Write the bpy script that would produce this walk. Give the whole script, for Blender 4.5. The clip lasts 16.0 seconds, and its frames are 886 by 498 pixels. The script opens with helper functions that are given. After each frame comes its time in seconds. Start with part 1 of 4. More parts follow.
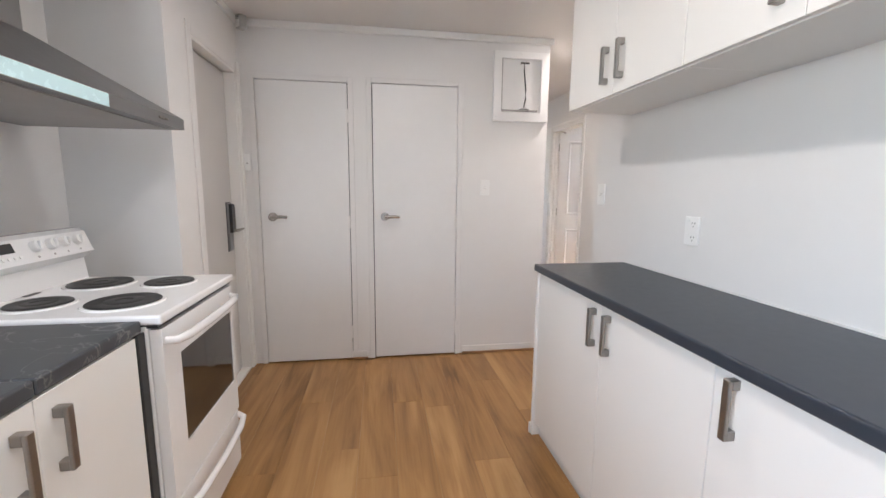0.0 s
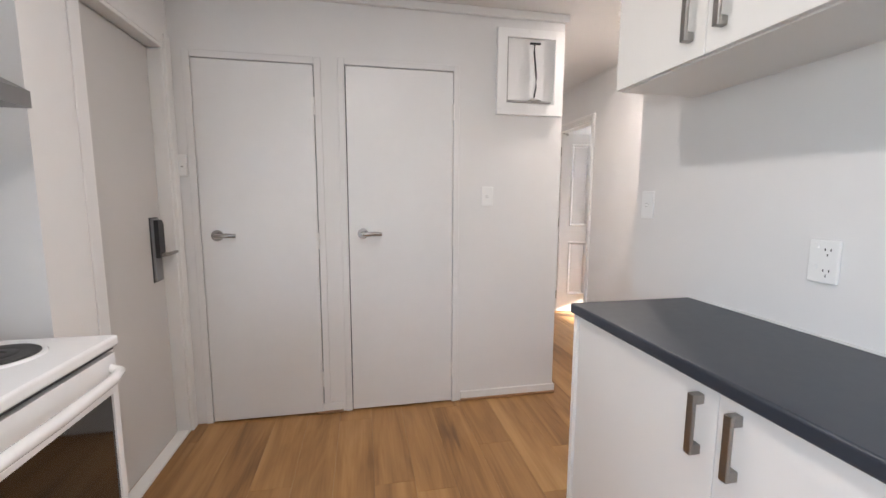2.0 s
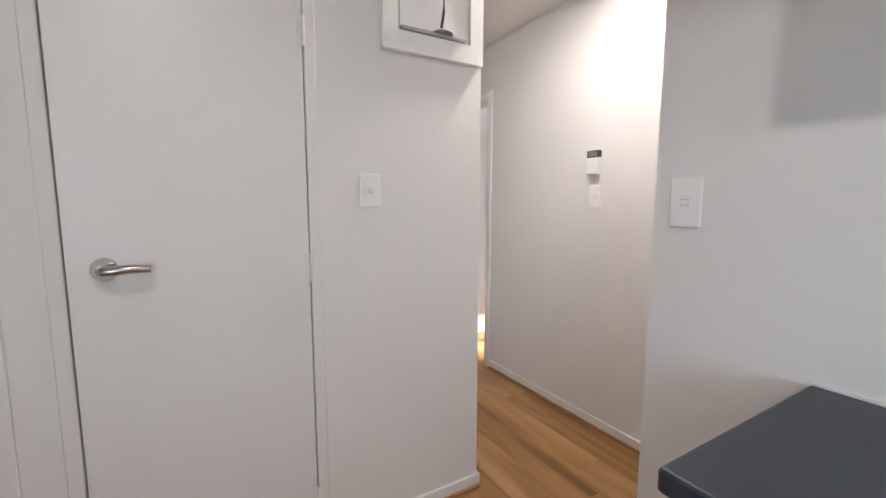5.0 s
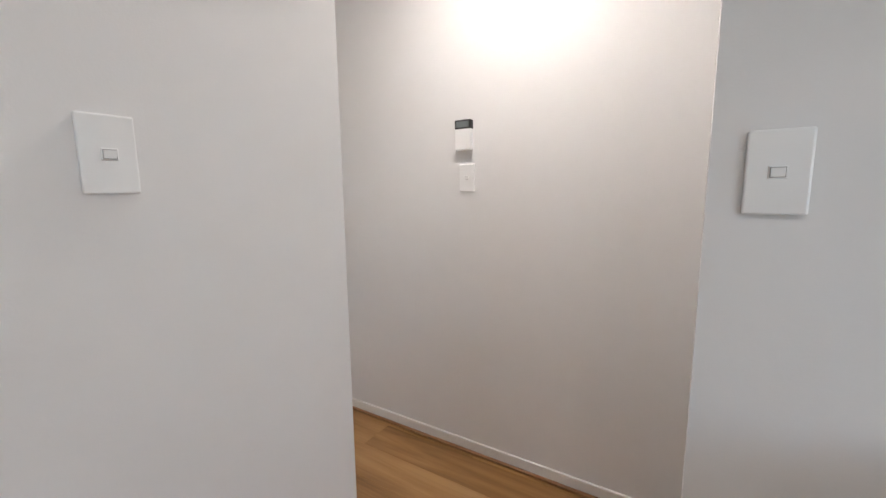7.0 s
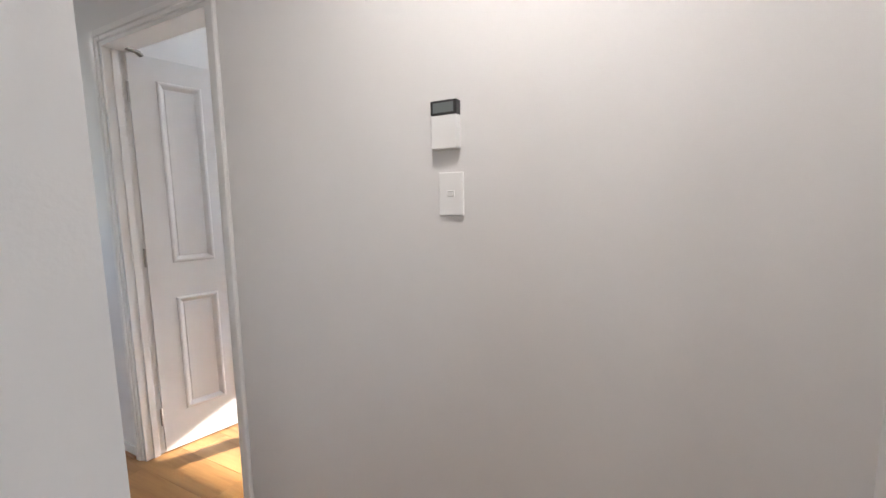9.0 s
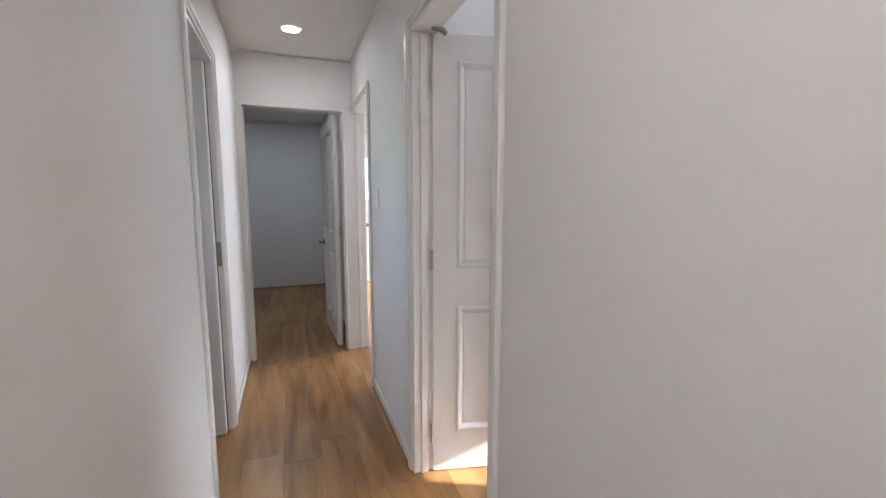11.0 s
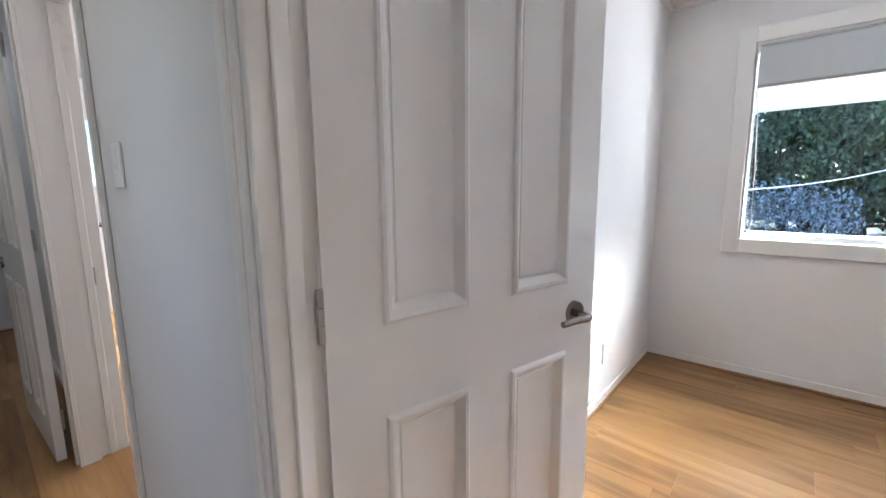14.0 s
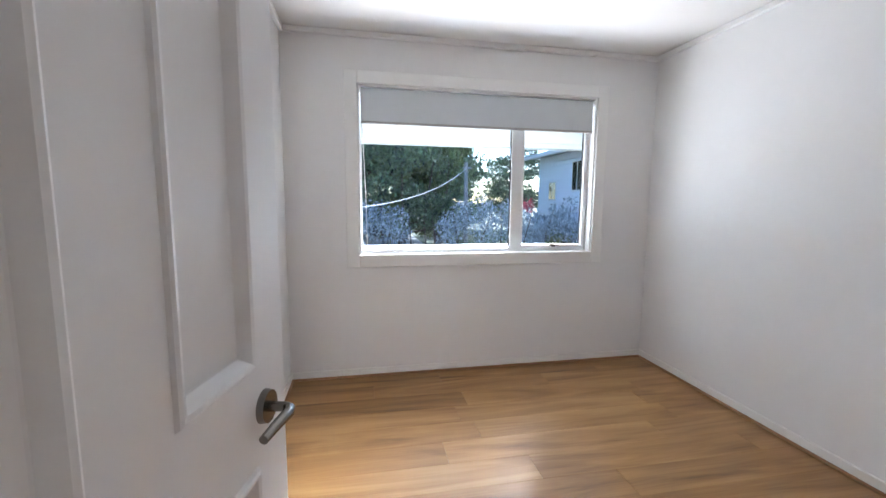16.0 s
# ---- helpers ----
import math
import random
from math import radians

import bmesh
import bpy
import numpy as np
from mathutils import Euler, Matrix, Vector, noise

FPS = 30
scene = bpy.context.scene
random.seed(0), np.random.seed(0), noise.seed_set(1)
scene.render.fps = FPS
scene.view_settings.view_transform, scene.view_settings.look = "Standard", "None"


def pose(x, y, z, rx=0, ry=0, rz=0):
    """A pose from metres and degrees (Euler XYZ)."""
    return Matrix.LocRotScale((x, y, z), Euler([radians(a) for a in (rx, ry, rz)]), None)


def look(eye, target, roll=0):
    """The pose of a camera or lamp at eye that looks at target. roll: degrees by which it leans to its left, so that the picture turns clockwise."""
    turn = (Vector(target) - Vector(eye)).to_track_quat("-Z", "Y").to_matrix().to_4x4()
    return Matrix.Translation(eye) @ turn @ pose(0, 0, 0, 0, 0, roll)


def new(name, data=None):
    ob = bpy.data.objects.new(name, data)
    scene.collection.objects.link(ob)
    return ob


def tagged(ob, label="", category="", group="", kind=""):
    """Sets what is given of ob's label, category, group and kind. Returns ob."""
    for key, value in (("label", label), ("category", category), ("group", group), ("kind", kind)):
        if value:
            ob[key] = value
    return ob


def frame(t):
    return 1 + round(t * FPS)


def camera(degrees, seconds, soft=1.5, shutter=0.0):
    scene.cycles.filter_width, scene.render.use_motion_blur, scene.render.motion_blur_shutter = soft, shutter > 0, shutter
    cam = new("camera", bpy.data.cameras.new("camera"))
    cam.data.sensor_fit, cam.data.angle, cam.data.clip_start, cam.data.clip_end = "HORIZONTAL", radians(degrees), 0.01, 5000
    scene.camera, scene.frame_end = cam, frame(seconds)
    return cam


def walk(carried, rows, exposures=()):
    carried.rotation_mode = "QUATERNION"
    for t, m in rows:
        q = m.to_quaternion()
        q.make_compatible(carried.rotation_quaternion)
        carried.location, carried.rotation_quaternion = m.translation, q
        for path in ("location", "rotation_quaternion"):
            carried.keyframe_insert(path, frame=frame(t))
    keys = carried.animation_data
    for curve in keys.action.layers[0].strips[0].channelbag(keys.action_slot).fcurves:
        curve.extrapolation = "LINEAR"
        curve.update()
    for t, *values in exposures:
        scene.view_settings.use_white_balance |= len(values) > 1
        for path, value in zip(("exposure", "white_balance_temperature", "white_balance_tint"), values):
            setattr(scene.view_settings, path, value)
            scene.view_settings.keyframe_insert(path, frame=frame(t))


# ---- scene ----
cam = camera(94.5, 16.0)
PATH = [
    (0, (0.119, -0.03, 1.274), (0.423, 1.926, 0.989), 0.5),
    (0.5, (0.165, 0.12, 1.275), (0.466, 2.079, 1.007), 0.5),
    (1, (0.224, 0.263, 1.282), (0.541, 2.221, 1.023), 0.4),
    (1.5, (0.213, 0.424, 1.283), (0.558, 2.379, 1.035), 0.3),
    (2, (0.159, 0.58, 1.282), (0.539, 2.528, 1.037), 0.2),
    (2.5, (0.175, 0.753, 1.272), (0.573, 2.698, 1.035), 0.1),
    (3, (0.214, 0.937, 1.278), (0.67, 2.87, 1.04), 0.3),
    (3.2, (0.219, 1.003, 1.275), (0.701, 2.929, 1.032), 0.3),
    (5.3, (0.41, 1.744, 1.256), (1.539, 3.378, 1.024), 0.1),
    (5.5, (0.42, 1.835, 1.262), (1.632, 3.408, 1.024), 0.1),
    (6, (0.45, 1.995, 1.257), (1.838, 3.412, 0.999), -0.0),
    (6.5, (0.52, 2.108, 1.242), (2.056, 3.358, 0.964), -0.4),
    (7, (0.642, 2.242, 1.238), (2.312, 3.304, 0.952), -0.6),
    (7.5, (0.776, 2.392, 1.237), (2.548, 3.279, 0.966), -0.4),
    (8, (0.902, 2.495, 1.262), (2.724, 3.276, 0.995), -0.3),
    (8.2, (0.965, 2.514, 1.266), (2.796, 3.27, 0.999), -0.7),
    (10.3, (1.605, 2.906, 1.288), (2.775, 4.515, 1.09), -0.4),
    (10.5, (1.657, 2.954, 1.301), (2.667, 4.667, 1.086), -0.1),
    (11, (1.713, 3.117, 1.288), (2.413, 4.975, 1.047), 0.1),
    (11.5, (1.716, 3.341, 1.298), (2.272, 5.246, 1.045), 0.0),
    (12, (1.742, 3.552, 1.28), (2.249, 5.469, 1.021), 0.1),
    (12.5, (1.79, 3.755, 1.285), (2.38, 5.647, 1.017), -0.0),
    (13, (1.801, 3.967, 1.262), (2.619, 5.772, 0.989), -0.5),
    (13.5, (1.834, 4.134, 1.238), (2.988, 5.741, 0.943), -0.7),
    (14, (1.947, 4.254, 1.227), (3.445, 5.544, 0.927), -0.6),
    (14.5, (2.076, 4.336, 1.23), (3.852, 5.208, 0.938), -0.3),
    (15, (2.157, 4.394, 1.236), (4.095, 4.807, 0.963), -0.0),
    (15.5, (2.199, 4.457, 1.259), (4.182, 4.428, 1.005), 0.2),
    (16, (2.195, 4.491, 1.275), (4.144, 4.107, 1.038), 0.5),
]
walk(cam, [(t, look(eye, target, roll)) for t, eye, target, roll in PATH],
     [(0, 4.3, 6600, 14), (3, 4.25, 6600, 14), (5.5, 4.0, 6500, 13), (8.2, 3.95, 6350, 11), (10.3, 3.7, 6250, 12), (12, 3.7, 6250, 12), (13, 3.42, 6300, 12), (14, 3.45, 6300, 12), (16, 3.33, 6300, 12)])

# world, sun, large lights
wd = bpy.data.worlds.new("world")
scene.world = wd
wd.use_nodes = True
SUN_TO = Vector((1.02, -0.48, 0.445)).normalized()
sky = wd.node_tree.nodes.new("ShaderNodeTexSky")
sky.sky_type = 'NISHITA'
sky.sun_disc = False
sky.dust_density, sky.ozone_density = 0.2, 3.0
sky.sun_elevation = math.asin(SUN_TO.z)
sky.sun_rotation = math.atan2(SUN_TO.x, SUN_TO.y)
bg = wd.node_tree.nodes["Background"]
bg.inputs[1].default_value = 0.05
wd.node_tree.links.new(sky.outputs[0], bg.inputs[0])
sun = new("sun", bpy.data.lights.new("sun", 'SUN'))
sun.data.energy, sun.data.angle, sun.data.color = 2.0, radians(0.5), (1.0, 0.93, 0.84)
sun.matrix_world = look(SUN_TO * 30, (0, 0, 0))


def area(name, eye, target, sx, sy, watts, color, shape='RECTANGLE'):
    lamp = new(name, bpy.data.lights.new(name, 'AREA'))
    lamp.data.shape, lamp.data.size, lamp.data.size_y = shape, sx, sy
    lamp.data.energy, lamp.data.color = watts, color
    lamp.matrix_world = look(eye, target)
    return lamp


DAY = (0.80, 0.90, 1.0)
area("kitchen_window_light", (-1.30, -0.75, 1.52), (1.2, -0.2, 1.0), 1.35, 0.95, 2.1, DAY)
# unseen fill lamps added outside the window, under the eave and below the sill
area("bedroom_fill_light", (5.80, 3.62, 2.02), (4.2, 3.62, 0.9), 1.8, 0.14, 0.9, DAY)
area("bedroom_fill_light", (5.75, 3.62, 0.66), (4.4, 3.62, 1.9), 1.8, 0.55, 7.6, (0.95, 0.97, 1.0))
area("lounge_window_light", (5.16, 7.4, 1.45), (4.0, 7.4, 1.2), 1.6, 1.0, 7, (0.95, 0.97, 1.0))
# unseen lamp added to brighten the bathroom tiles
area("bathroom_fill_light", (-0.28, 5.2, 1.6), (1.0, 5.2, 1.2), 1.1, 0.7, 0.45, DAY)
NEUTRAL = (1.0, 0.965, 0.94)
DOWNLIGHTS = [("kitchen", 0.17, 1.75, 2.36, 0.3, NEUTRAL), ("kitchen", 0.17, 0.3, 2.36, 0.42, NEUTRAL),
              ("kitchen", 0.17, -1.0, 2.36, 0.4, NEUTRAL), ("hall", 1.72, 2.88, 2.36, 0.72, (1.0, 0.92, 0.86)),
              ("hall", 1.775, 6.05, 2.36, 0.09, (0.93, 0.97, 1.0)), ("end room", 1.525, 8.33, 2.36, 0.46, (0.74, 0.87, 1.0))]
for _, lx, ly, lz, watts, tint in DOWNLIGHTS:
    area("downlight_lamp", (lx, ly, lz - 0.02), (lx, ly, 0), 0.085, 0.085, watts, tint, 'DISK')


# ---- materials ----
def mat(name, color, rough=0.5, metal=0.0, vary=0.06, scale=6.0, bump=0.0, bscale=60.0, coat=0.0, rvary=0.08, stretch=None,
        obrand=0.0):
    m = bpy.data.materials.new(name)
    m.use_nodes = True
    nt = m.node_tree
    b = nt.nodes["Principled BSDF"]
    b.inputs["Metallic"].default_value = metal
    b.inputs["Coat Weight"].default_value = coat
    tc = nt.nodes.new("ShaderNodeTexCoord")
    mp = nt.nodes.new("ShaderNodeMapping")
    nt.links.new(tc.outputs["Object"], mp.inputs[0])
    if stretch:
        mp.inputs["Scale"].default_value = stretch
    n1 = nt.nodes.new("ShaderNodeTexNoise")
    n1.inputs["Scale"].default_value, n1.inputs["Detail"].default_value = scale, 6
    n2 = nt.nodes.new("ShaderNodeTexNoise")
    n2.inputs["Scale"].default_value, n2.inputs["Detail"].default_value = scale * 9, 3
    nt.links.new(mp.outputs[0], n1.inputs["Vector"])
    nt.links.new(mp.outputs[0], n2.inputs["Vector"])
    add = nt.nodes.new("ShaderNodeMath")
    add.operation = 'MULTIPLY_ADD'
    add.inputs[1].default_value = 0.35
    nt.links.new(n2.outputs[0], add.inputs[0])
    nt.links.new(n1.outputs[0], add.inputs[2])
    src = add.outputs[0]
    if obrand:
        oi = nt.nodes.new("ShaderNodeObjectInfo")
        ad = nt.nodes.new("ShaderNodeMath")
        ad.operation = 'MULTIPLY_ADD'
        ad.inputs[1].default_value = obrand
        nt.links.new(oi.outputs["Random"], ad.inputs[0])
        nt.links.new(src, ad.inputs[2])
        src = ad.outputs[0]
    mr = nt.nodes.new("ShaderNodeMapRange")
    mr.inputs[1].default_value, mr.inputs[2].default_value = 0.35, 1.0 + obrand
    mr.inputs[3].default_value, mr.inputs[4].default_value = 1 - vary, 1 + vary
    nt.links.new(src, mr.inputs[0])
    hs = nt.nodes.new("ShaderNodeHueSaturation")
    hs.inputs["Color"].default_value = (*color, 1)
    nt.links.new(mr.outputs[0], hs.inputs["Value"])
    nt.links.new(hs.outputs[0], b.inputs["Base Color"])
    rr = nt.nodes.new("ShaderNodeMapRange")
    rr.inputs[1].default_value, rr.inputs[2].default_value = 0.35, 0.95
    rr.inputs[3].default_value, rr.inputs[4].default_value = max(0.02, rough - rvary), min(1, rough + rvary)
    nt.links.new(add.outputs[0], rr.inputs[0])
    nt.links.new(rr.outputs[0], b.inputs["Roughness"])
    if bump:
        nb = nt.nodes.new("ShaderNodeTexNoise")
        nb.inputs["Scale"].default_value, nb.inputs["Detail"].default_value = bscale, 4
        nt.links.new(mp.outputs[0], nb.inputs["Vector"])
        bu = nt.nodes.new("ShaderNodeBump")
        bu.inputs["Strength"].default_value, bu.inputs["Distance"].default_value = bump, 0.002
        nt.links.new(nb.outputs[0], bu.inputs["Height"])
        nt.links.new(bu.outputs[0], b.inputs["Normal"])
    return m


def ramp_of(nt, src, stops):
    r = nt.nodes.new("ShaderNodeValToRGB")
    els = r.color_ramp.elements
    while len(els) < len(stops):
        els.new(0.5)
    for e, (p, c) in zip(els, stops):
        e.position, e.color = p, (*c, 1)
    nt.links.new(src, r.inputs[0])
    return r.outputs[0]


def plank_material():
    m = bpy.data.materials.new("oak_vinyl_plank")
    m.use_nodes = True
    nt = m.node_tree
    b = nt.nodes["Principled BSDF"]
    geo = nt.nodes.new("ShaderNodeNewGeometry")
    oi = nt.nodes.new("ShaderNodeObjectInfo")
    off = nt.nodes.new("ShaderNodeVectorMath")
    off.operation = 'MULTIPLY_ADD'
    cmb = nt.nodes.new("ShaderNodeCombineXYZ")
    for i in range(3):
        nt.links.new(oi.outputs["Random"], cmb.inputs[i])
    off.inputs[1].default_value = (37, 53, 11)
    nt.links.new(cmb.outputs[0], off.inputs[0])
    nt.links.new(geo.outputs["Position"], off.inputs[2])

    def grain(sx, sy, detail, dist):
        mp = nt.nodes.new("ShaderNodeMapping")
        mp.inputs["Scale"].default_value = (sx, sy, 1)
        nt.links.new(off.outputs[0], mp.inputs[0])
        n = nt.nodes.new("ShaderNodeTexNoise")
        n.inputs["Scale"].default_value, n.inputs["Detail"].default_value, n.inputs["Distortion"].default_value = 1, detail, dist
        nt.links.new(mp.outputs[0], n.inputs["Vector"])
        return n.outputs[0]
    broad = grain(7.0, 0.8, 5, 1.6)
    fine = grain(110, 3.0, 3, 0.2)
    s1 = nt.nodes.new("ShaderNodeMath")
    s1.operation = 'MULTIPLY_ADD'
    s1.inputs[1].default_value = 0.22
    nt.links.new(fine, s1.inputs[0])
    nt.links.new(broad, s1.inputs[2])
    s2 = nt.nodes.new("ShaderNodeMath")
    s2.operation = 'MULTIPLY_ADD'
    s2.inputs[1].default_value = 0.24
    nt.links.new(oi.outputs["Random"], s2.inputs[0])
    nt.links.new(s1.outputs[0], s2.inputs[2])
    col = ramp_of(nt, s2.outputs[0], [(0.42, (0.135, 0.062, 0.02)), (0.60, (0.265, 0.131, 0.043)), (0.80, (0.37, 0.195, 0.07)), (1.0, (0.46, 0.27, 0.11))])
    nt.links.new(col, b.inputs["Base Color"])
    rr = nt.nodes.new("ShaderNodeMapRange")
    rr.inputs[3].default_value, rr.inputs[4].default_value = 0.42, 0.30
    nt.links.new(s1.outputs[0], rr.inputs[0])
    nt.links.new(rr.outputs[0], b.inputs["Roughness"])
    bu = nt.nodes.new("ShaderNodeBump")
    bu.inputs["Strength"].default_value, bu.inputs["Distance"].default_value = 0.12, 0.001
    nt.links.new(fine, bu.inputs["Height"])
    nt.links.new(bu.outputs[0], b.inputs["Normal"])
    return m


def veined_material(name, base, vein, scale, sharp, rough):
    m = bpy.data.materials.new(name)
    m.use_nodes = True
    nt = m.node_tree
    b = nt.nodes["Principled BSDF"]
    geo = nt.nodes.new("ShaderNodeNewGeometry")
    n = nt.nodes.new("ShaderNodeTexNoise")
    n.inputs["Scale"].default_value, n.inputs["Detail"].default_value, n.inputs["Distortion"].default_value = scale, 5, 1.4
    nt.links.new(geo.outputs["Position"], n.inputs["Vector"])
    sub = nt.nodes.new("ShaderNodeMath")
    sub.operation = 'SUBTRACT'
    sub.inputs[1].default_value = 0.5
    nt.links.new(n.outputs[0], sub.inputs[0])
    ab = nt.nodes.new("ShaderNodeMath")
    ab.operation = 'ABSOLUTE'
    nt.links.new(sub.outputs[0], ab.inputs[0])
    n2 = nt.nodes.new("ShaderNodeTexNoise")
    n2.inputs["Scale"].default_value, n2.inputs["Detail"].default_value = scale * 0.8, 3
    nt.links.new(geo.outputs["Position"], n2.inputs["Vector"])
    ad = nt.nodes.new("ShaderNodeMath")
    ad.operation = 'MULTIPLY_ADD'
    ad.inputs[1].default_value = -sharp * 2.2
    ad.inputs[2].default_value = sharp * 1.2
    nt.links.new(n2.outputs[0], ad.inputs[0])
    s = nt.nodes.new("ShaderNodeMath")
    s.operation = 'ADD'
    nt.links.new(ab.outputs[0], s.inputs[0])
    nt.links.new(ad.outputs[0], s.inputs[1])
    col = ramp_of(nt, s.outputs[0], [(0.0, vein), (sharp * 0.5, tuple((p + q) / 2 for p, q in zip(vein, base))), (sharp, base), (0.5, tuple(c * 1.12 for c in base))])
    nt.links.new(col, b.inputs["Base Color"])
    b.inputs["Roughness"].default_value = rough
    return m


def leaf_material(name, dark, light):
    m = bpy.data.materials.new(name)
    m.use_nodes = True
    nt = m.node_tree
    b = nt.nodes["Principled BSDF"]
    geo = nt.nodes.new("ShaderNodeNewGeometry")
    col = ramp_of(nt, geo.outputs["Random Per Island"], [(0.0, dark), (0.7, light), (1.0, tuple(min(1, c * 1.5) for c in light))])
    nt.links.new(col, b.inputs["Base Color"])
    b.inputs["Roughness"].default_value = 0.55
    return m


def emit_material(name, color, strength):
    m = bpy.data.materials.new(name)
    m.use_nodes = True
    b = m.node_tree.nodes["Principled BSDF"]
    b.inputs["Base Color"].default_value = (*color, 1)
    b.inputs["Emission Color"].default_value = (*color, 1)
    b.inputs["Emission Strength"].default_value = strength
    return m


def glass_material(name, rough=0.0, tint=(1, 1, 1)):
    m = bpy.data.materials.new(name)
    m.use_nodes = True
    b = m.node_tree.nodes["Principled BSDF"]
    b.inputs["Base Color"].default_value = (*tint, 1)
    b.inputs["Transmission Weight"].default_value = 1
    b.inputs["Roughness"].default_value = rough
    b.inputs["IOR"].default_value = 1.45
    return m


M_WALL = mat("wall_paint", (0.74, 0.73, 0.72), 0.75, vary=0.025, scale=1.6, bump=0.10, bscale=220)
M_CEIL = mat("ceiling_paint", (0.74, 0.72, 0.70), 0.7, vary=0.02, scale=1.5, bump=0.08, bscale=160)
M_TRIM = mat("trim_enamel", (0.76, 0.75, 0.73), 0.32, vary=0.03, scale=3, bump=0.05, bscale=90)
M_DOOR = mat("door_enamel", (0.74, 0.735, 0.73), 0.34, vary=0.035, scale=1.8, bump=0.06, bscale=70)
M_ENTRY = mat("entry_door_paint", (0.56, 0.54, 0.52), 0.4, vary=0.03, scale=2.5, bump=0.05)
M_CAB = mat("cabinet_laminate", (0.80, 0.785, 0.755), 0.30, vary=0.006, scale=1.5, rvary=0.01)
M_BENCH = mat("dark_slate_laminate", (0.026, 0.034, 0.048), 0.38, vary=0.05, scale=30, bump=0.02, bscale=500, rvary=0.02)
M_BENCH2 = veined_material("dark_marbled_laminate", (0.055, 0.06, 0.068), (0.20, 0.20, 0.20), 4.0, 0.010, 0.35)
M_NICKEL = mat("brushed_nickel", (0.33, 0.315, 0.30), 0.36, metal=1.0, vary=0.08, scale=20, stretch=(1, 1, 12))
M_LEVER = mat("dark_satin_nickel", (0.24, 0.225, 0.21), 0.24, metal=1.0, vary=0.06, rvary=0.05)
M_CHROME = mat("polished_chrome", (0.46, 0.44, 0.42), 0.16, metal=1.0, vary=0.04, rvary=0.05)
M_DETECTOR = mat("mid_grey_plastic", (0.42, 0.41, 0.39), 0.4)
M_HINGE = mat("painted_hinge", (0.42, 0.40, 0.38), 0.35, metal=0.6)
M_STEEL = mat("brushed_steel", (0.27, 0.27, 0.275), 0.40, metal=1.0, vary=0.06, scale=12, stretch=(1, 14, 1))
M_WHITE = mat("appliance_enamel", (0.84, 0.84, 0.84), 0.18, vary=0.015, rvary=0.05, coat=0.3)
M_PLASTIC = mat("white_plastic", (0.82, 0.82, 0.81), 0.30, vary=0.015, rvary=0.05)
M_BLACK = mat("black_plastic", (0.02, 0.02, 0.022), 0.35, vary=0.1)
# near-black colour standing in for the shade in door gaps
M_GAP_SHADE = mat("gap_shade", (0.03, 0.028, 0.026), 0.7)
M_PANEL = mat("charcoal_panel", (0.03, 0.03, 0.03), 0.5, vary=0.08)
M_IRON = mat("cast_iron", (0.035, 0.034, 0.034), 0.55, vary=0.15, scale=25, bump=0.15, bscale=250)
M_OVENGLASS = mat("oven_glass", (0.012, 0.011, 0.010), 0.06, vary=0.05, rvary=0.02, coat=0.5)
M_LCD = mat("lcd_grey", (0.16, 0.18, 0.18), 0.25, vary=0.05)
M_REFLECTION = mat("pale_blue_reflection", (0.66, 0.92, 0.97), 0.25, vary=0.02)
M_GREY = mat("grey_plastic", (0.35, 0.34, 0.33), 0.4)
M_BEAD = mat("timber_bead", (0.30, 0.155, 0.07), 0.45, vary=0.2, scale=14, stretch=(1, 1, 1))
M_PLANK = plank_material()
M_JOINT = mat("floor_underlay", (0.10, 0.06, 0.03), 0.8)
M_TILE = veined_material("grey_marble_tile", (0.29, 0.32, 0.34), (0.08, 0.09, 0.10), 1.5, 0.013, 0.22)
M_GROUT = mat("grout", (0.16, 0.17, 0.18), 0.8)
M_BLIND = mat("blind_fabric", (0.55, 0.58, 0.60), 0.85, vary=0.03, scale=10, bump=0.2, bscale=900)
M_ALU = mat("window_aluminium", (0.74, 0.75, 0.75), 0.35, vary=0.03)
M_RUBBER = mat("window_gasket", (0.02, 0.02, 0.025), 0.6)
# tint put in the glass colour dims the outside view; incoming daylight is untouched
M_GLASS = glass_material("tinted_window_glass", 0.0, (0.64, 0.78, 0.94))
M_LAMP = emit_material("lamp_diffuser", (1.0, 0.96, 0.90), 4.0)
M_SOFFIT = mat("soffit_paint", (0.80, 0.79, 0.76), 0.5, vary=0.03)
M_LAWN = mat("lawn", (0.07, 0.10, 0.035), 0.9, vary=0.4, scale=1.5, bump=0.6, bscale=30)
M_CONC = mat("concrete", (0.36, 0.36, 0.36), 0.8, vary=0.12, scale=2.5, bump=0.3, bscale=40)
M_STONE = mat("grey_stone", (0.20, 0.22, 0.25), 0.8, vary=0.3, scale=4, bump=0.5, bscale=25, obrand=0.5)
M_BARK = mat("bark", (0.09, 0.065, 0.045), 0.9, vary=0.3, scale=8, bump=0.6, bscale=30)
M_LEAF = leaf_material("tree_leaf", (0.008, 0.022, 0.012), (0.15, 0.21, 0.10))
M_LEAF2 = leaf_material("light_leaf", (0.05, 0.09, 0.02), (0.17, 0.20, 0.06))
# leaf colour carries the pale blue haze of the window glass
M_HEDGE_HAZE = leaf_material("hazed_hedge_leaf", (0.14, 0.18, 0.20), (0.38, 0.45, 0.50))
M_PINK = leaf_material("pink_flower", (0.40, 0.05, 0.07), (0.60, 0.12, 0.14))
M_BOARD = mat("weatherboard_paint", (0.80, 0.84, 0.88), 0.55, vary=0.05)
M_ROOF = mat("roof_iron", (0.30, 0.31, 0.33), 0.5, vary=0.1)
